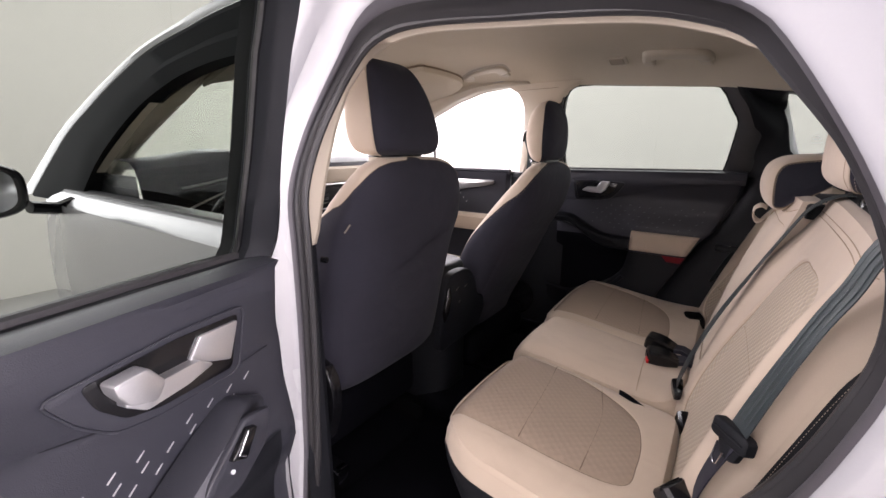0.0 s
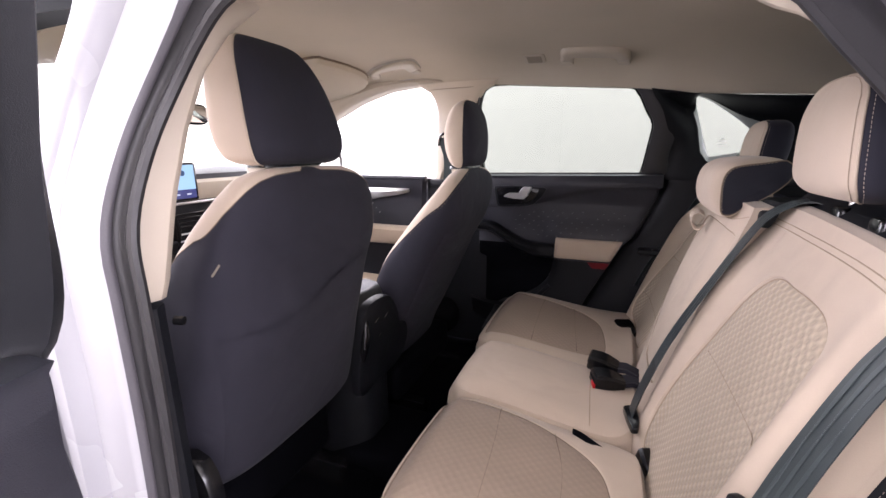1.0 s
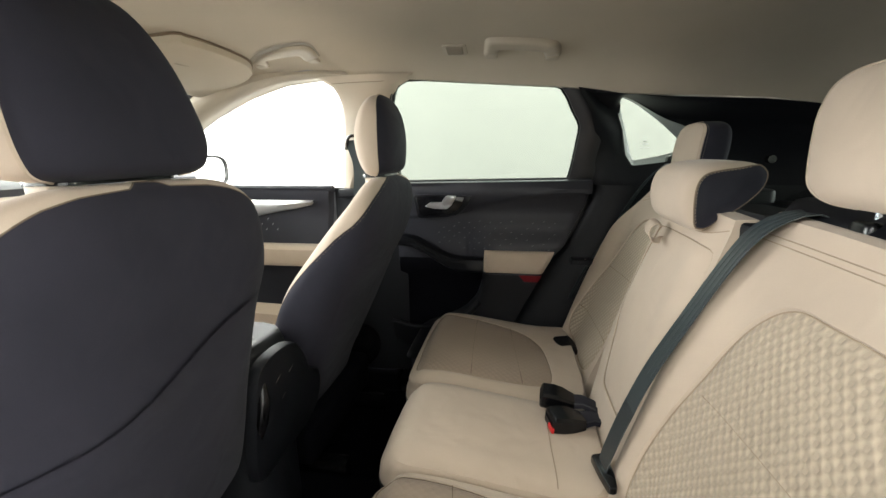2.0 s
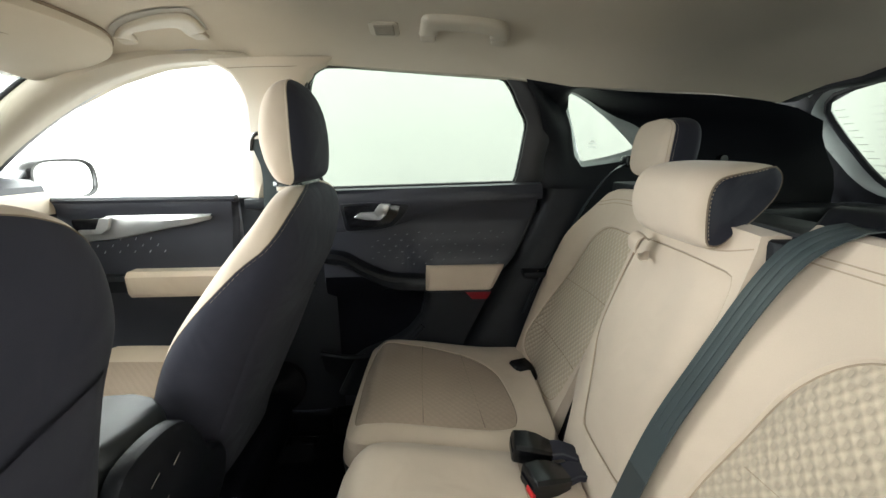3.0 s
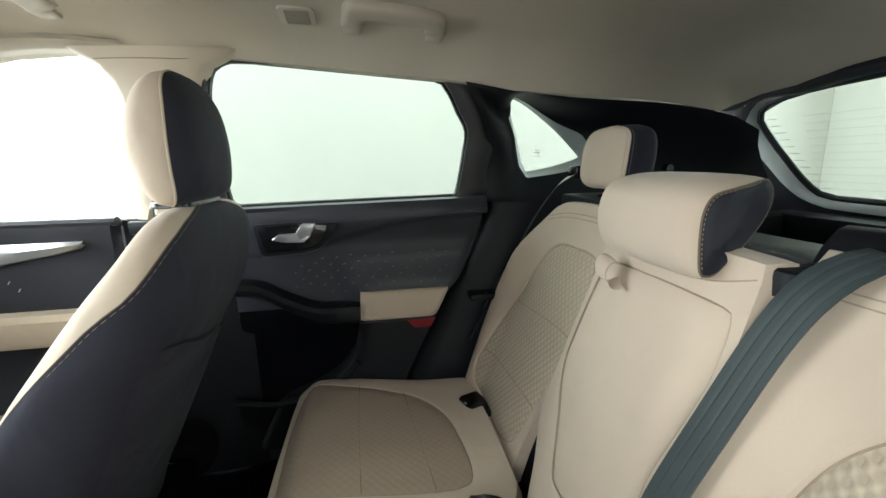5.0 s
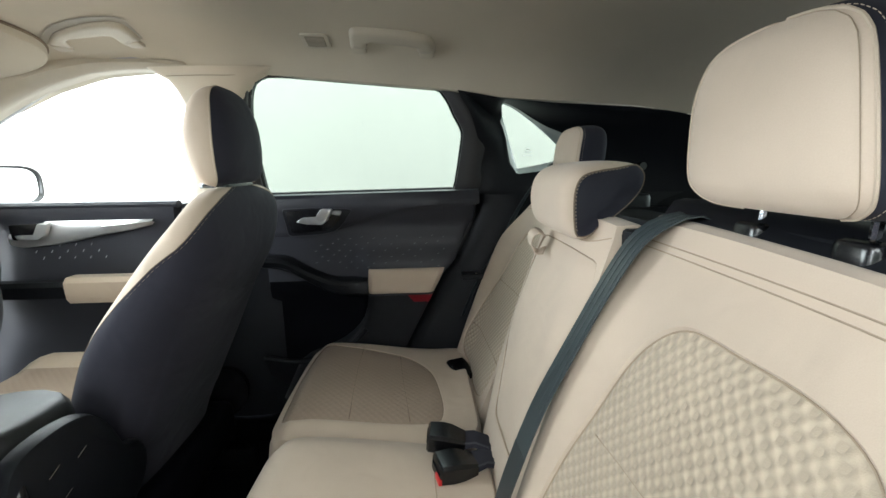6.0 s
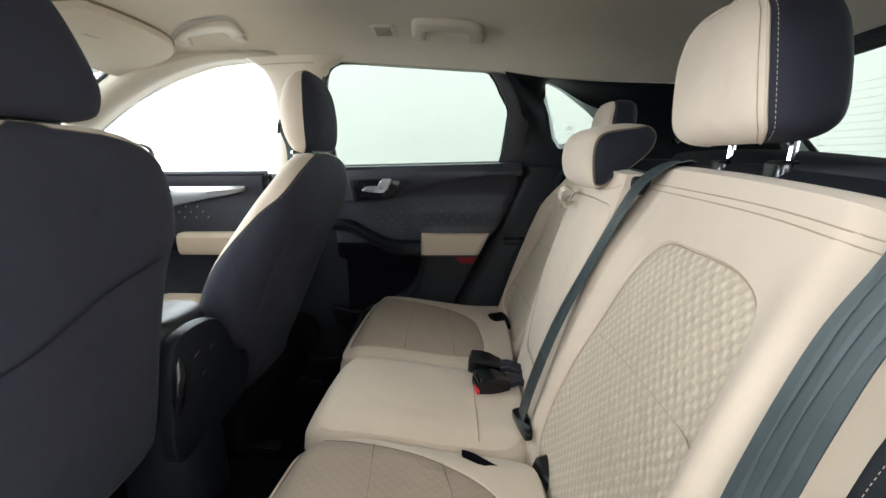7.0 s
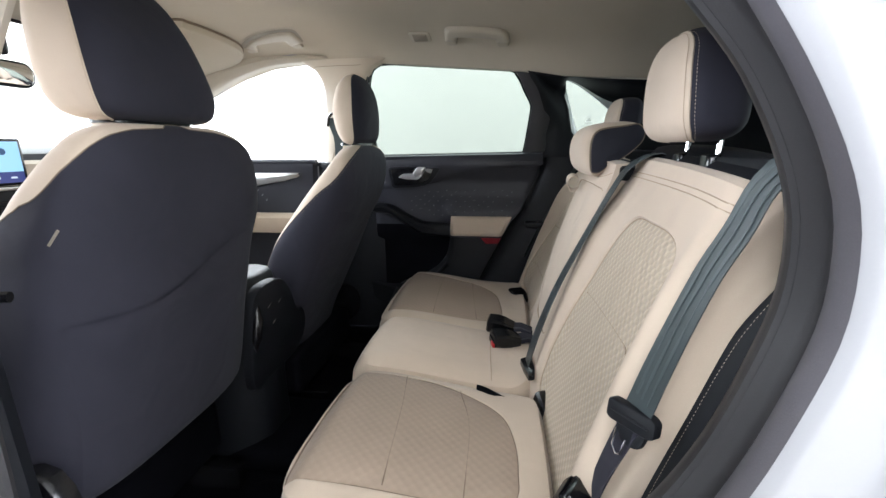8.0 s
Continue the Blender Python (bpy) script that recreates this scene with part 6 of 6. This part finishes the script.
buckle(pose(-0.096, 0.016, 0.720, 0, 6, 16), "black seat belt buckle with red button between cushions")
buckle(pose(-0.110, 0.084, 0.730, 0, 8, -4), "black seat belt buckle beside the middle cushion", False)
buckle(pose(-0.050, 0.470, 0.680, 0, 8, -70), "short black belt buckle at the passenger-side cushion edge", False, False)
buckle(pose(0.003, -0.250, 0.676, 0, 25, -70), "short black belt buckle at the driver-side cushion edge", False, False)
buckle(pose(0.01, -0.585, 0.745, 0, 40, -30), "black belt anchor beside the driver-side cushion", False)

# ---- seat belts ----
lb = thing("seat_belt", (0.1, -0.63, 0.7), "grey seat belt hanging down the driver-side seat back", "seat belt", "seat belts")
PL = [(0.215, -0.640, 1.258), (0.172, -0.634, 1.246), (0.138, -0.629, 1.215), (0.118, -0.626, 1.165), (0.100, -0.617, 1.115), (0.078, -0.615, 1.05), (0.057, -0.616, 0.985), (0.040, -0.618, 0.93), (0.022, -0.61, 0.87), (0.008, -0.60, 0.81), (0.0, -0.59, 0.75)]
pl = curve([tuple(Vector(p) + Vector((-0.010, -0.014, 0.004)) + Vector((0.022, 0.028, 0)) * smooth(1.255, 1.19, p[2])) for p in PL], 40)
tw = [Vector((0.24 + 0.06 * math.sin(k * 0.3), -0.95, -0.12)).normalized() for k in range(40)]
part("webbing", ribbon(pl[:28], tw[:28], [0.034 + 0.010 * smooth(4, 18, k) for k in range(28)], 0.0016), BELT, lb, "grey woven webbing")
part("lower_webbing", ribbon(pl[27:], tw[27:], [0.036 - 0.0008 * k for k in range(13)], 0.0024), BLACK_CLOTH, lb, "grey webbing, its shade put into a darker colour under the tongue")
for f in (-0.012, -0.001, 0.011):
    part("weave_rib", ribbon([Vector(p) + tw[0] * f + Vector((-0.0016, -0.0016, 0.0004)) for p in pl[2:26]], tw[2:26], [0.0030 + 0.0016 * math.sin(k * 0.7 + 90 * f) for k in range(24)], 0.0006), BELT_RIB, lb)
across, down = Vector((0.62, -0.78, -0.1)).normalized(), (Vector(pl[29]) - Vector(pl[24])).normalized()
across = (across - down * across.dot(down)).normalized()
face = down.cross(across)
tm = Matrix.Translation(Vector(pl[27])) @ Matrix((across, down, face)).transposed().to_4x4()
if face.y > 0:
    tm = tm @ Matrix.Scale(-1, 4, (0, 0, 1))
tm = tm @ Matrix.Rotation(radians(-16), 4, "Z") @ Matrix.Scale(0.9, 4)
tongue = part("tongue", turned(merge(slab(rounded_poly([(-0.037, -0.016), (-0.030, -0.019), (0.030, -0.016), (0.037, -0.010), (0.037, 0.010), (0.030, 0.015), (-0.030, 0.012), (-0.037, 0.008)], 0.006), lambda u, v, d: (u, v, d - 0.006), 0.017, 0.005), slab(rounded_poly([(-0.024, 0.008), (0.026, 0.010), (0.018, 0.036), (0.004, 0.040), (-0.012, 0.036)], 0.006), lambda u, v, d: (u, v, d - 0.004), 0.010, 0.003)), tm), TRIM, lb, "black belt tongue")
part("slot_edge", tube([tm @ Vector(p) for p in ((-0.028, -0.004, 0.0115), (0.0, -0.002, 0.0125), (0.028, 0.0, 0.0115))], 0.0016, 6), TRIM, tongue)
part("tongue_plate", tube([tm @ Vector(p) for p in ((-0.017, 0.020, 0.008), (-0.019, 0.046, 0.008), (-0.012, 0.056, 0.008), (-0.006, 0.054, 0.008), (-0.001, 0.030, 0.008))], 0.0016, 6), CHROME, tongue, "bright steel tongue plate")
mb = thing("seat_belt", (0.1, -0.1, 0.7), "grey middle seat belt across the seat back edge", "seat belt", "seat belts")
PM = [(0.212, -0.222, 1.195), (0.203, -0.215, 1.226), (0.176, -0.202, 1.242), (0.134, -0.181, 1.216), (0.105, -0.163, 1.16), (0.056, -0.150, 1.05), (0.010, -0.139, 0.94), (-0.027, -0.135, 0.83), (-0.049, -0.128, 0.74), (-0.052, -0.118, 0.69), (-0.045, -0.105, 0.655)]
pm = curve(PM, 40)
tw = [Vector((0.08, 1, 0.0)).normalized().lerp(Vector((-0.10, 0.97, 0.0)), smooth(10, 34, k)) for k in range(40)]
part("webbing", ribbon(pm[:28], tw[:28], [0.052 - 0.0002 * k for k in range(28)], 0.0016), BELT, mb, "grey woven webbing")
# same belt, lower end coloured darker for the shade there
part("lower_webbing", ribbon(pm[27:], tw[27:], [0.0465 - 0.0005 * k for k in range(13)], 0.0020), BELT_SHADED, mb, "grey webbing, its shade put into a darker colour")
part("end_loop", slab(rounded_poly([(-0.068, -0.088), (-0.040, -0.092), (-0.034, -0.150), (-0.036, -0.188), (-0.050, -0.186), (-0.060, -0.140)], 0.01), lambda u, v, d: (u, v, 0.716 + 0.35 * (u + 0.05) + d), 0.014, 0.005), GLOSS, mb, "black plastic end loop")
for f in (-0.015, -0.001, 0.013):
    part("weave_rib", ribbon([Vector(p) + tw[k] * f + Vector((-0.0014, 0, 0.0004)) for k, p in enumerate(pm[:24])], tw[:24], [0.0052 - 0.0042 * smooth(12, 23, k) for k in range(24)], 0.0006), BELT_RIB, mb)
part("anchor", box(-0.058, -0.125, 0.640, -0.036, -0.085, 0.664, 0.004), GLOSS, mb)
rb = thing("seat_belt", (0.1, 0.6, 0.8), "dark seat belt down the passenger-side seat back edge", "seat belt", "seat belts")
PR = [(0.24, 0.53, 1.30), (0.20, 0.565, 1.262), (0.155, 0.60, 1.18), (0.11, 0.625, 1.08), (0.06, 0.645, 0.98), (0.02, 0.655, 0.90), (-0.02, 0.66, 0.80)]
part("webbing", ribbon(curve(PR, 30), (0.5, 0.6, 0.2), 0.044, 0.0016), BELT, rb)
part("belt_guide", box(0.225, 0.505, 1.285, 0.265, 0.56, 1.315, 0.008), GLOSS, rb)

# ---- console between the front seats ----
con = thing("centre_console", (-0.95, -0.05, 0.4), "black centre console with rear air vents and sockets", "console")
rows = []
for x, z1, w in ((-1.5, 0.86, 0.10), (-1.2, 0.88, 0.104), (-1.0, 0.905, 0.105), (-0.90, 0.922, 0.104), (-0.85, 0.927, 0.098), (-0.81, 0.926, 0.084), (-0.788, 0.918, 0.064), (-0.778, 0.905, 0.045)):
    rows.append([(x, -0.062 + w * a, 0.40 + (z1 - 0.40) * b) for a, b in ((-1.05, 0), (-1, 0.88), (-0.96, 0.965), (-0.8, 1.0), (0.8, 0.995), (0.97, 0.955), (1.02, 0.86), (1.05, 0))])
part("body", grid([[(x, y, min(z, 0.80 + 0.05 * (x + 1.0))) for x, y, z in r] for r in rows], True, True, True), TRIM, con, "charcoal plastic console body")
part("lid", grid([[(x, y, max(z, 0.812 + 0.05 * (x + 1.0))) for x, y, z in r] for r in rows], True, True, True), LID, con, "padded charcoal console lid")
o = curve([(-0.165, 0.62), (-0.176, 0.78), (-0.160, 0.885), (-0.10, 0.908), (-0.02, 0.895), (0.03, 0.845), (0.07, 0.772), (0.112, 0.752), (0.132, 0.70), (0.112, 0.645), (0.05, 0.618), (-0.08, 0.612)], 70, True)
panel = part("rear_panel", slab(o, lambda u, v, d: (-0.785 + 0.10 * (v - 0.80) + d, u, v), 0.028, 0.014), TRIM, con, "satin black rear panel with sockets")
part("panel_roll", tube([(-0.772, -0.158, 0.72), (-0.760, -0.160, 0.77), (-0.755, -0.154, 0.82), (-0.762, -0.142, 0.880)], [0.004, 0.014, 0.015, 0.005], 12), GLOSS, panel)
for y, z, w in ((-0.098, 0.842, 0.012), (-0.044, 0.838, 0.011), (-0.076, 0.785, 0.008)):
    part("socket_mark", turned(box(-0.001, -w, -0.0014, 0.001, w, 0.0014, 0.0006), pose(-0.7545 + 0.10 * (z - 0.80), y, z, 24, 0, 0)), CHROME, panel)
part("tunnel_cover", box(-0.95, -0.15, 0.42, -0.82, 0.08, 0.62, 0.03, 3), CARPET, con)

# ---- dashboard ----
dash = thing("dashboard", (-1.7, YC, 0.6), "charcoal and sand dashboard with a lit touch screen", "dashboard")
rows = []
for y in np.linspace(-0.73, 0.70, 25):
    lift = 0.035 * math.exp(-((y + 0.43) / 0.18) ** 2)
    rows.append([(-2.05, y, 1.235), (-1.85, y, 1.272), (-1.70, y, 1.285 + lift), (-1.60, y, 1.275 + lift), (-1.565, y, 1.255 + lift * 0.5), (-1.56, y, 1.235)])
part("top_pad", grid(rows), TRIM_SOFT, dash, "charcoal dashboard top")
part("sand_band", grid([[(-1.56, y, 1.236), (-1.545, y, 1.225), (-1.535, y, 1.18), (-1.54, y, 1.165)] for y in np.linspace(-0.10, 0.70, 9)]), SAND_TRIM, dash, "sand coloured dashboard band")
part("driver_face", grid([[(-1.56, y, 1.236), (-1.548, y, 1.215), (-1.540, y, 1.165)] for y in np.linspace(-0.73, -0.10, 9)]), TRIM, dash, "charcoal face before the driver")
part("side_cap", grid([[(x, -0.732, z) for x in (-2.05, -1.8, -1.56)] for z in (0.7, 1.0, 1.235)]), TRIM, dash)
part("lower_face", grid([[(-1.54, y, 1.165), (-1.535, y, 1.12), (-1.55, y, 1.0), (-1.60, y, 0.80), (-1.75, y, 0.55)] for y in np.linspace(-0.73, 0.70, 13)]), TRIM, dash, "charcoal dashboard lower face")
part("silver_line", tube([(-1.532, y, 1.158) for y in np.linspace(-0.2, 0.65, 12)], 0.005), SATIN, dash)
part("silver_line", tube([(-1.53, y, 1.05) for y in np.linspace(-0.25, 0.0, 6)], 0.003), SATIN, dash)
part("silver_line", tube([(-1.53, y, 1.025) for y in np.linspace(-0.25, 0.0, 6)], 0.003), SATIN, dash)
part("vent_outline", tube([(-1.525, *p) for p in curve([(-0.62, 1.19), (-0.55, 1.20), (-0.30, 1.235), (-0.60, 1.12)], 20)], 0.004), SATIN, dash)
for z in (1.075, 1.09, 1.105, 1.12):
    part("vent_slat", box(-1.537, -0.24, z, -1.525, 0.0, z + 0.004, 0.001), GLOSS, dash)
part("knob", tube([(-1.535, -0.155, 1.135), (-1.505, -0.155, 1.135)], 0.014, 16), SATIN, dash, "silver rotary knob")
tv = part("touch_screen", box(-1.555, -0.255, 1.165, -1.535, -0.018, 1.300, 0.008, 3), GLOSS, dash, "black framed touch screen")
part("lit_picture", grid([[(-1.5335, y, z) for y in (-0.247, -0.03)] for z in (1.205, 1.290)]), SCREEN, tv, "pale blue lit map picture")
part("lit_menu", grid([[(-1.5335, y, z) for y in (-0.247, -0.03)] for z in (1.174, 1.204)]), SCREEN_BAR, tv)
part("screen_mark", tube([(-1.5335, -0.075, 1.262), (-1.5325, -0.075, 1.262)], 0.0095, 16), SCREEN_DARK, tv)
for k in range(5):
    part("screen_mark", grid([[(-1.533, -0.235 + 0.042 * k + a * 0.016, 1.186 + b * 0.005) for a in (0, 1)] for b in (0, 1)]), SCREEN_TEXT, tv)
for k in range(3):
    part("screen_mark", grid([[(-1.533, -0.235 + a * (0.06 - 0.012 * k), 1.222 + 0.018 * k + b * 0.004) for a in (0, 1)] for b in (0, 1)]), SCREEN_DARK, tv)
wheel = thing("steering_wheel", (-1.36, -0.44, 1.06), "black leather steering wheel behind the driver seat", "steering wheel")
wm = Matrix.Translation((-1.36, -0.44, 1.06)) @ Matrix.Rotation(radians(-66), 4, "Y")
part("rim", tube([wm @ Vector((0.185 * math.cos(a), 0.185 * math.sin(a), 0)) for a in np.linspace(0, 2 * math.pi, 48, endpoint=False)], 0.016, 10, closed=True), GLOSS, wheel, "black leather rim")
part("hub", turned(merge(box(-0.07, -0.08, -0.05, 0.06, 0.08, 0.0, 0.02, 3), box(-0.02, -0.18, -0.025, 0.02, 0.18, -0.008, 0.006), box(-0.18, -0.03, -0.025, 0.0, 0.03, -0.008, 0.006)), wm), TRIM, wheel)
part("spoke_trim", turned(merge(box(-0.012, 0.08, -0.008, 0.012, 0.15, -0.004, 0.002), box(-0.012, -0.15, -0.008, 0.012, -0.08, -0.004, 0.002)), wm), SATIN, wheel)

# ---- fittings under the roof ----
rm = thing("inside_mirror", (-1.30, -0.16, 1.46), "black backed inside mirror at the windscreen", "mirror")
part("housing", slab(rounded(-0.29, 1.412, -0.14, 1.472, 0.025), lambda u, v, d: (-1.30 + d, u, v), 0.02, 0.006), TRIM, rm)
part("glass", slab(rounded(-0.284, 1.418, -0.146, 1.466, 0.02), lambda u, v, d: (-1.281 + d, u, v), 0.002, 0.001), MIRROR, rm)
part("stem", tube([(-1.30, -0.215, 1.46), (-1.34, -0.215, 1.55), (-1.36, -0.215, 1.60)], 0.012), TRIM, rm)
part("sensor_cover", box(-1.42, -0.29, 1.490, -1.32, -0.15, 1.565, 0.012, 3), GLOSS, rm)


def sun_visor(y0, y1, label):
    v = thing("sun_visor", (-1.28, (y0 + y1) / 2, 1.62), label, "sun visor", "sun visors")
    o = curve([(-1.40, y0), (-1.14, y0), (-1.11, y0 + 0.04), (-1.10, (y0 + y1) / 2), (-1.11, y1 - 0.07), (-1.17, y1), (-1.30, y1 + 0.02), (-1.40, y1 - 0.02)], 60, True)
    blade = part("blade", slab(o, lambda a, b, d: (a, b, roof_z(a, min(max(b, -0.62), 0.58)) - 0.006 - d), 0.022, 0.009), HEADLINER, v)
    part("edge_gap", tube([(a, b, roof_z(a, min(max(b, -0.62), 0.58)) - 0.004) for a, b in o], 0.004, closed=True), SEAM, blade)
    lab = part("label", slab(rounded(-1.31, y0 + 0.10, -1.20, y0 + 0.27, 0.008), lambda a, b, d: (a, b, roof_z(a, b) - 0.0275 - d), 0.002, 0.0005), PAPER, blade, "pale warning label")
    for k in range(4):
        part("print_bar", box(-1.295 + 0.022 * k, y0 + 0.115, roof_z(-1.26, y0 + 0.18) - 0.0305 - 0.001 * k, -1.283 + 0.022 * k, y0 + 0.24 - 0.02 * (k % 2), roof_z(-1.26, y0 + 0.18) - 0.0300 - 0.001 * k, 0), INK, lab)
    return v


sun_visor(0.17, 0.55, "sand sun visor with a pale label, folded up")
sun_visor(-0.56, -0.20, "sand sun visor, folded up over the driver")


def grab_handle(outer, inner, label, rise=0.017):
    """A folded-up U-shaped handle under the roof lining, its legs running into covered mounts."""
    g = thing("grab_handle", (outer[3][0], outer[3][1], 1.62), label, "grab handle", "grab handles")
    a, b = curve(outer, 48), curve(inner, 48)
    rows = []
    for t, d in ((0, -0.004), (0, 0.35), (0.05, 0.72), (0.14, 0.94), (0.3, 1.0), (0.6, 1.0), (0.82, 0.94), (0.95, 0.72), (1, 0.35), (1, -0.004)):
        row = []
        for k, (p, q) in enumerate(zip(a, b)):
            x, y = p * (1 - t) + q * t
            end = smooth(-1, 5, min(k, 47 - k))
            row.append((x, y, roof_z(x, y) - (rise * d * (0.45 + 0.55 * end) if d > 0 else d)))
        rows.append(row)
    part("grip", grid(rows), HANDLE, g, "sand plastic grip")
    for k in (0, 1):
        p, q = (outer[0], inner[0]) if k == 0 else (outer[-1], inner[-1])
        x, y = (p[0] + q[0]) / 2, (p[1] + q[1]) / 2
        part("mount", slab(rounded(x - 0.020, y - 0.014, x + 0.020, y + 0.022, 0.008), lambda u, v, d: (u, v, roof_z(u, v) + 0.004 - d), 0.013, 0.005), HANDLE, g)
    return g


grab_handle([(-0.338, 0.500), (-0.333, 0.460), (-0.327, 0.425), (-0.305, 0.407), (-0.22, 0.405), (-0.147, 0.414), (-0.118, 0.440), (-0.110, 0.495)], [(-0.294, 0.500), (-0.290, 0.480), (-0.288, 0.467), (-0.276, 0.459), (-0.22, 0.462), (-0.168, 0.467), (-0.160, 0.475), (-0.158, 0.498)], "sand plastic grab handle over the rear door")
front_handle = grab_handle([(-1.112, 0.500), (-1.072, 0.462), (-1.032, 0.434), (-0.945, 0.397), (-0.885, 0.388), (-0.862, 0.398), (-0.860, 0.425), (-0.872, 0.490)], [(-1.068, 0.525), (-1.058, 0.500), (-1.048, 0.478), (-1.025, 0.468), (-0.98, 0.462), (-0.935, 0.458), (-0.925, 0.470), (-0.930, 0.520)], "sand plastic grab handle over the front door", 0.012)
# flat taupe ribbon on the lining: the gap's shadow put into colour
gap_out = curve([(-1.130, 0.490), (-1.032, 0.410), (-0.934, 0.368), (-0.862, 0.362), (-0.842, 0.380), (-0.852, 0.440), (-0.862, 0.483)], 40)
gap_in = curve([(-1.110, 0.504), (-1.032, 0.436), (-0.945, 0.399), (-0.885, 0.390), (-0.863, 0.400), (-0.861, 0.440), (-0.870, 0.490)], 40)
part("handle_gap_shade", grid([[(*(p * (1 - t) + q * t), roof_z(*(p * (1 - t) + q * t)) - 0.0025) for p, q in zip(gap_out, gap_in)] for t in (0, 0.5, 1)]), SLAT, front_handle, "taupe ribbon standing for the shadow along the handle")
vent = thing("roof_speaker", (-0.425, 0.485, 1.63), "small square sand coloured vent in the headliner", "roof vent")
part("bezel", slab(rounded(-0.462, 0.455, -0.388, 0.515, 0.01), lambda a, b, d: (a, b, roof_z(a, b) + 0.002 - d), 0.006, 0.002), HANDLE, vent)
part("grille", slab(rounded(-0.450, 0.463, -0.400, 0.507, 0.004), lambda a, b, d: (a, b, roof_z(a, b) - 0.002 - d), 0.004, 0.001), SLAT, vent, "taupe mesh")
for k in range(6):
    part("slat", box(-0.448, 0.467 + 0.0068 * k, roof_z(-0.425, 0.467 + 0.0068 * k) - 0.0072, -0.402, 0.4695 + 0.0068 * k, roof_z(-0.425, 0.467 + 0.0068 * k) - 0.0058, 0), SLAT, vent)
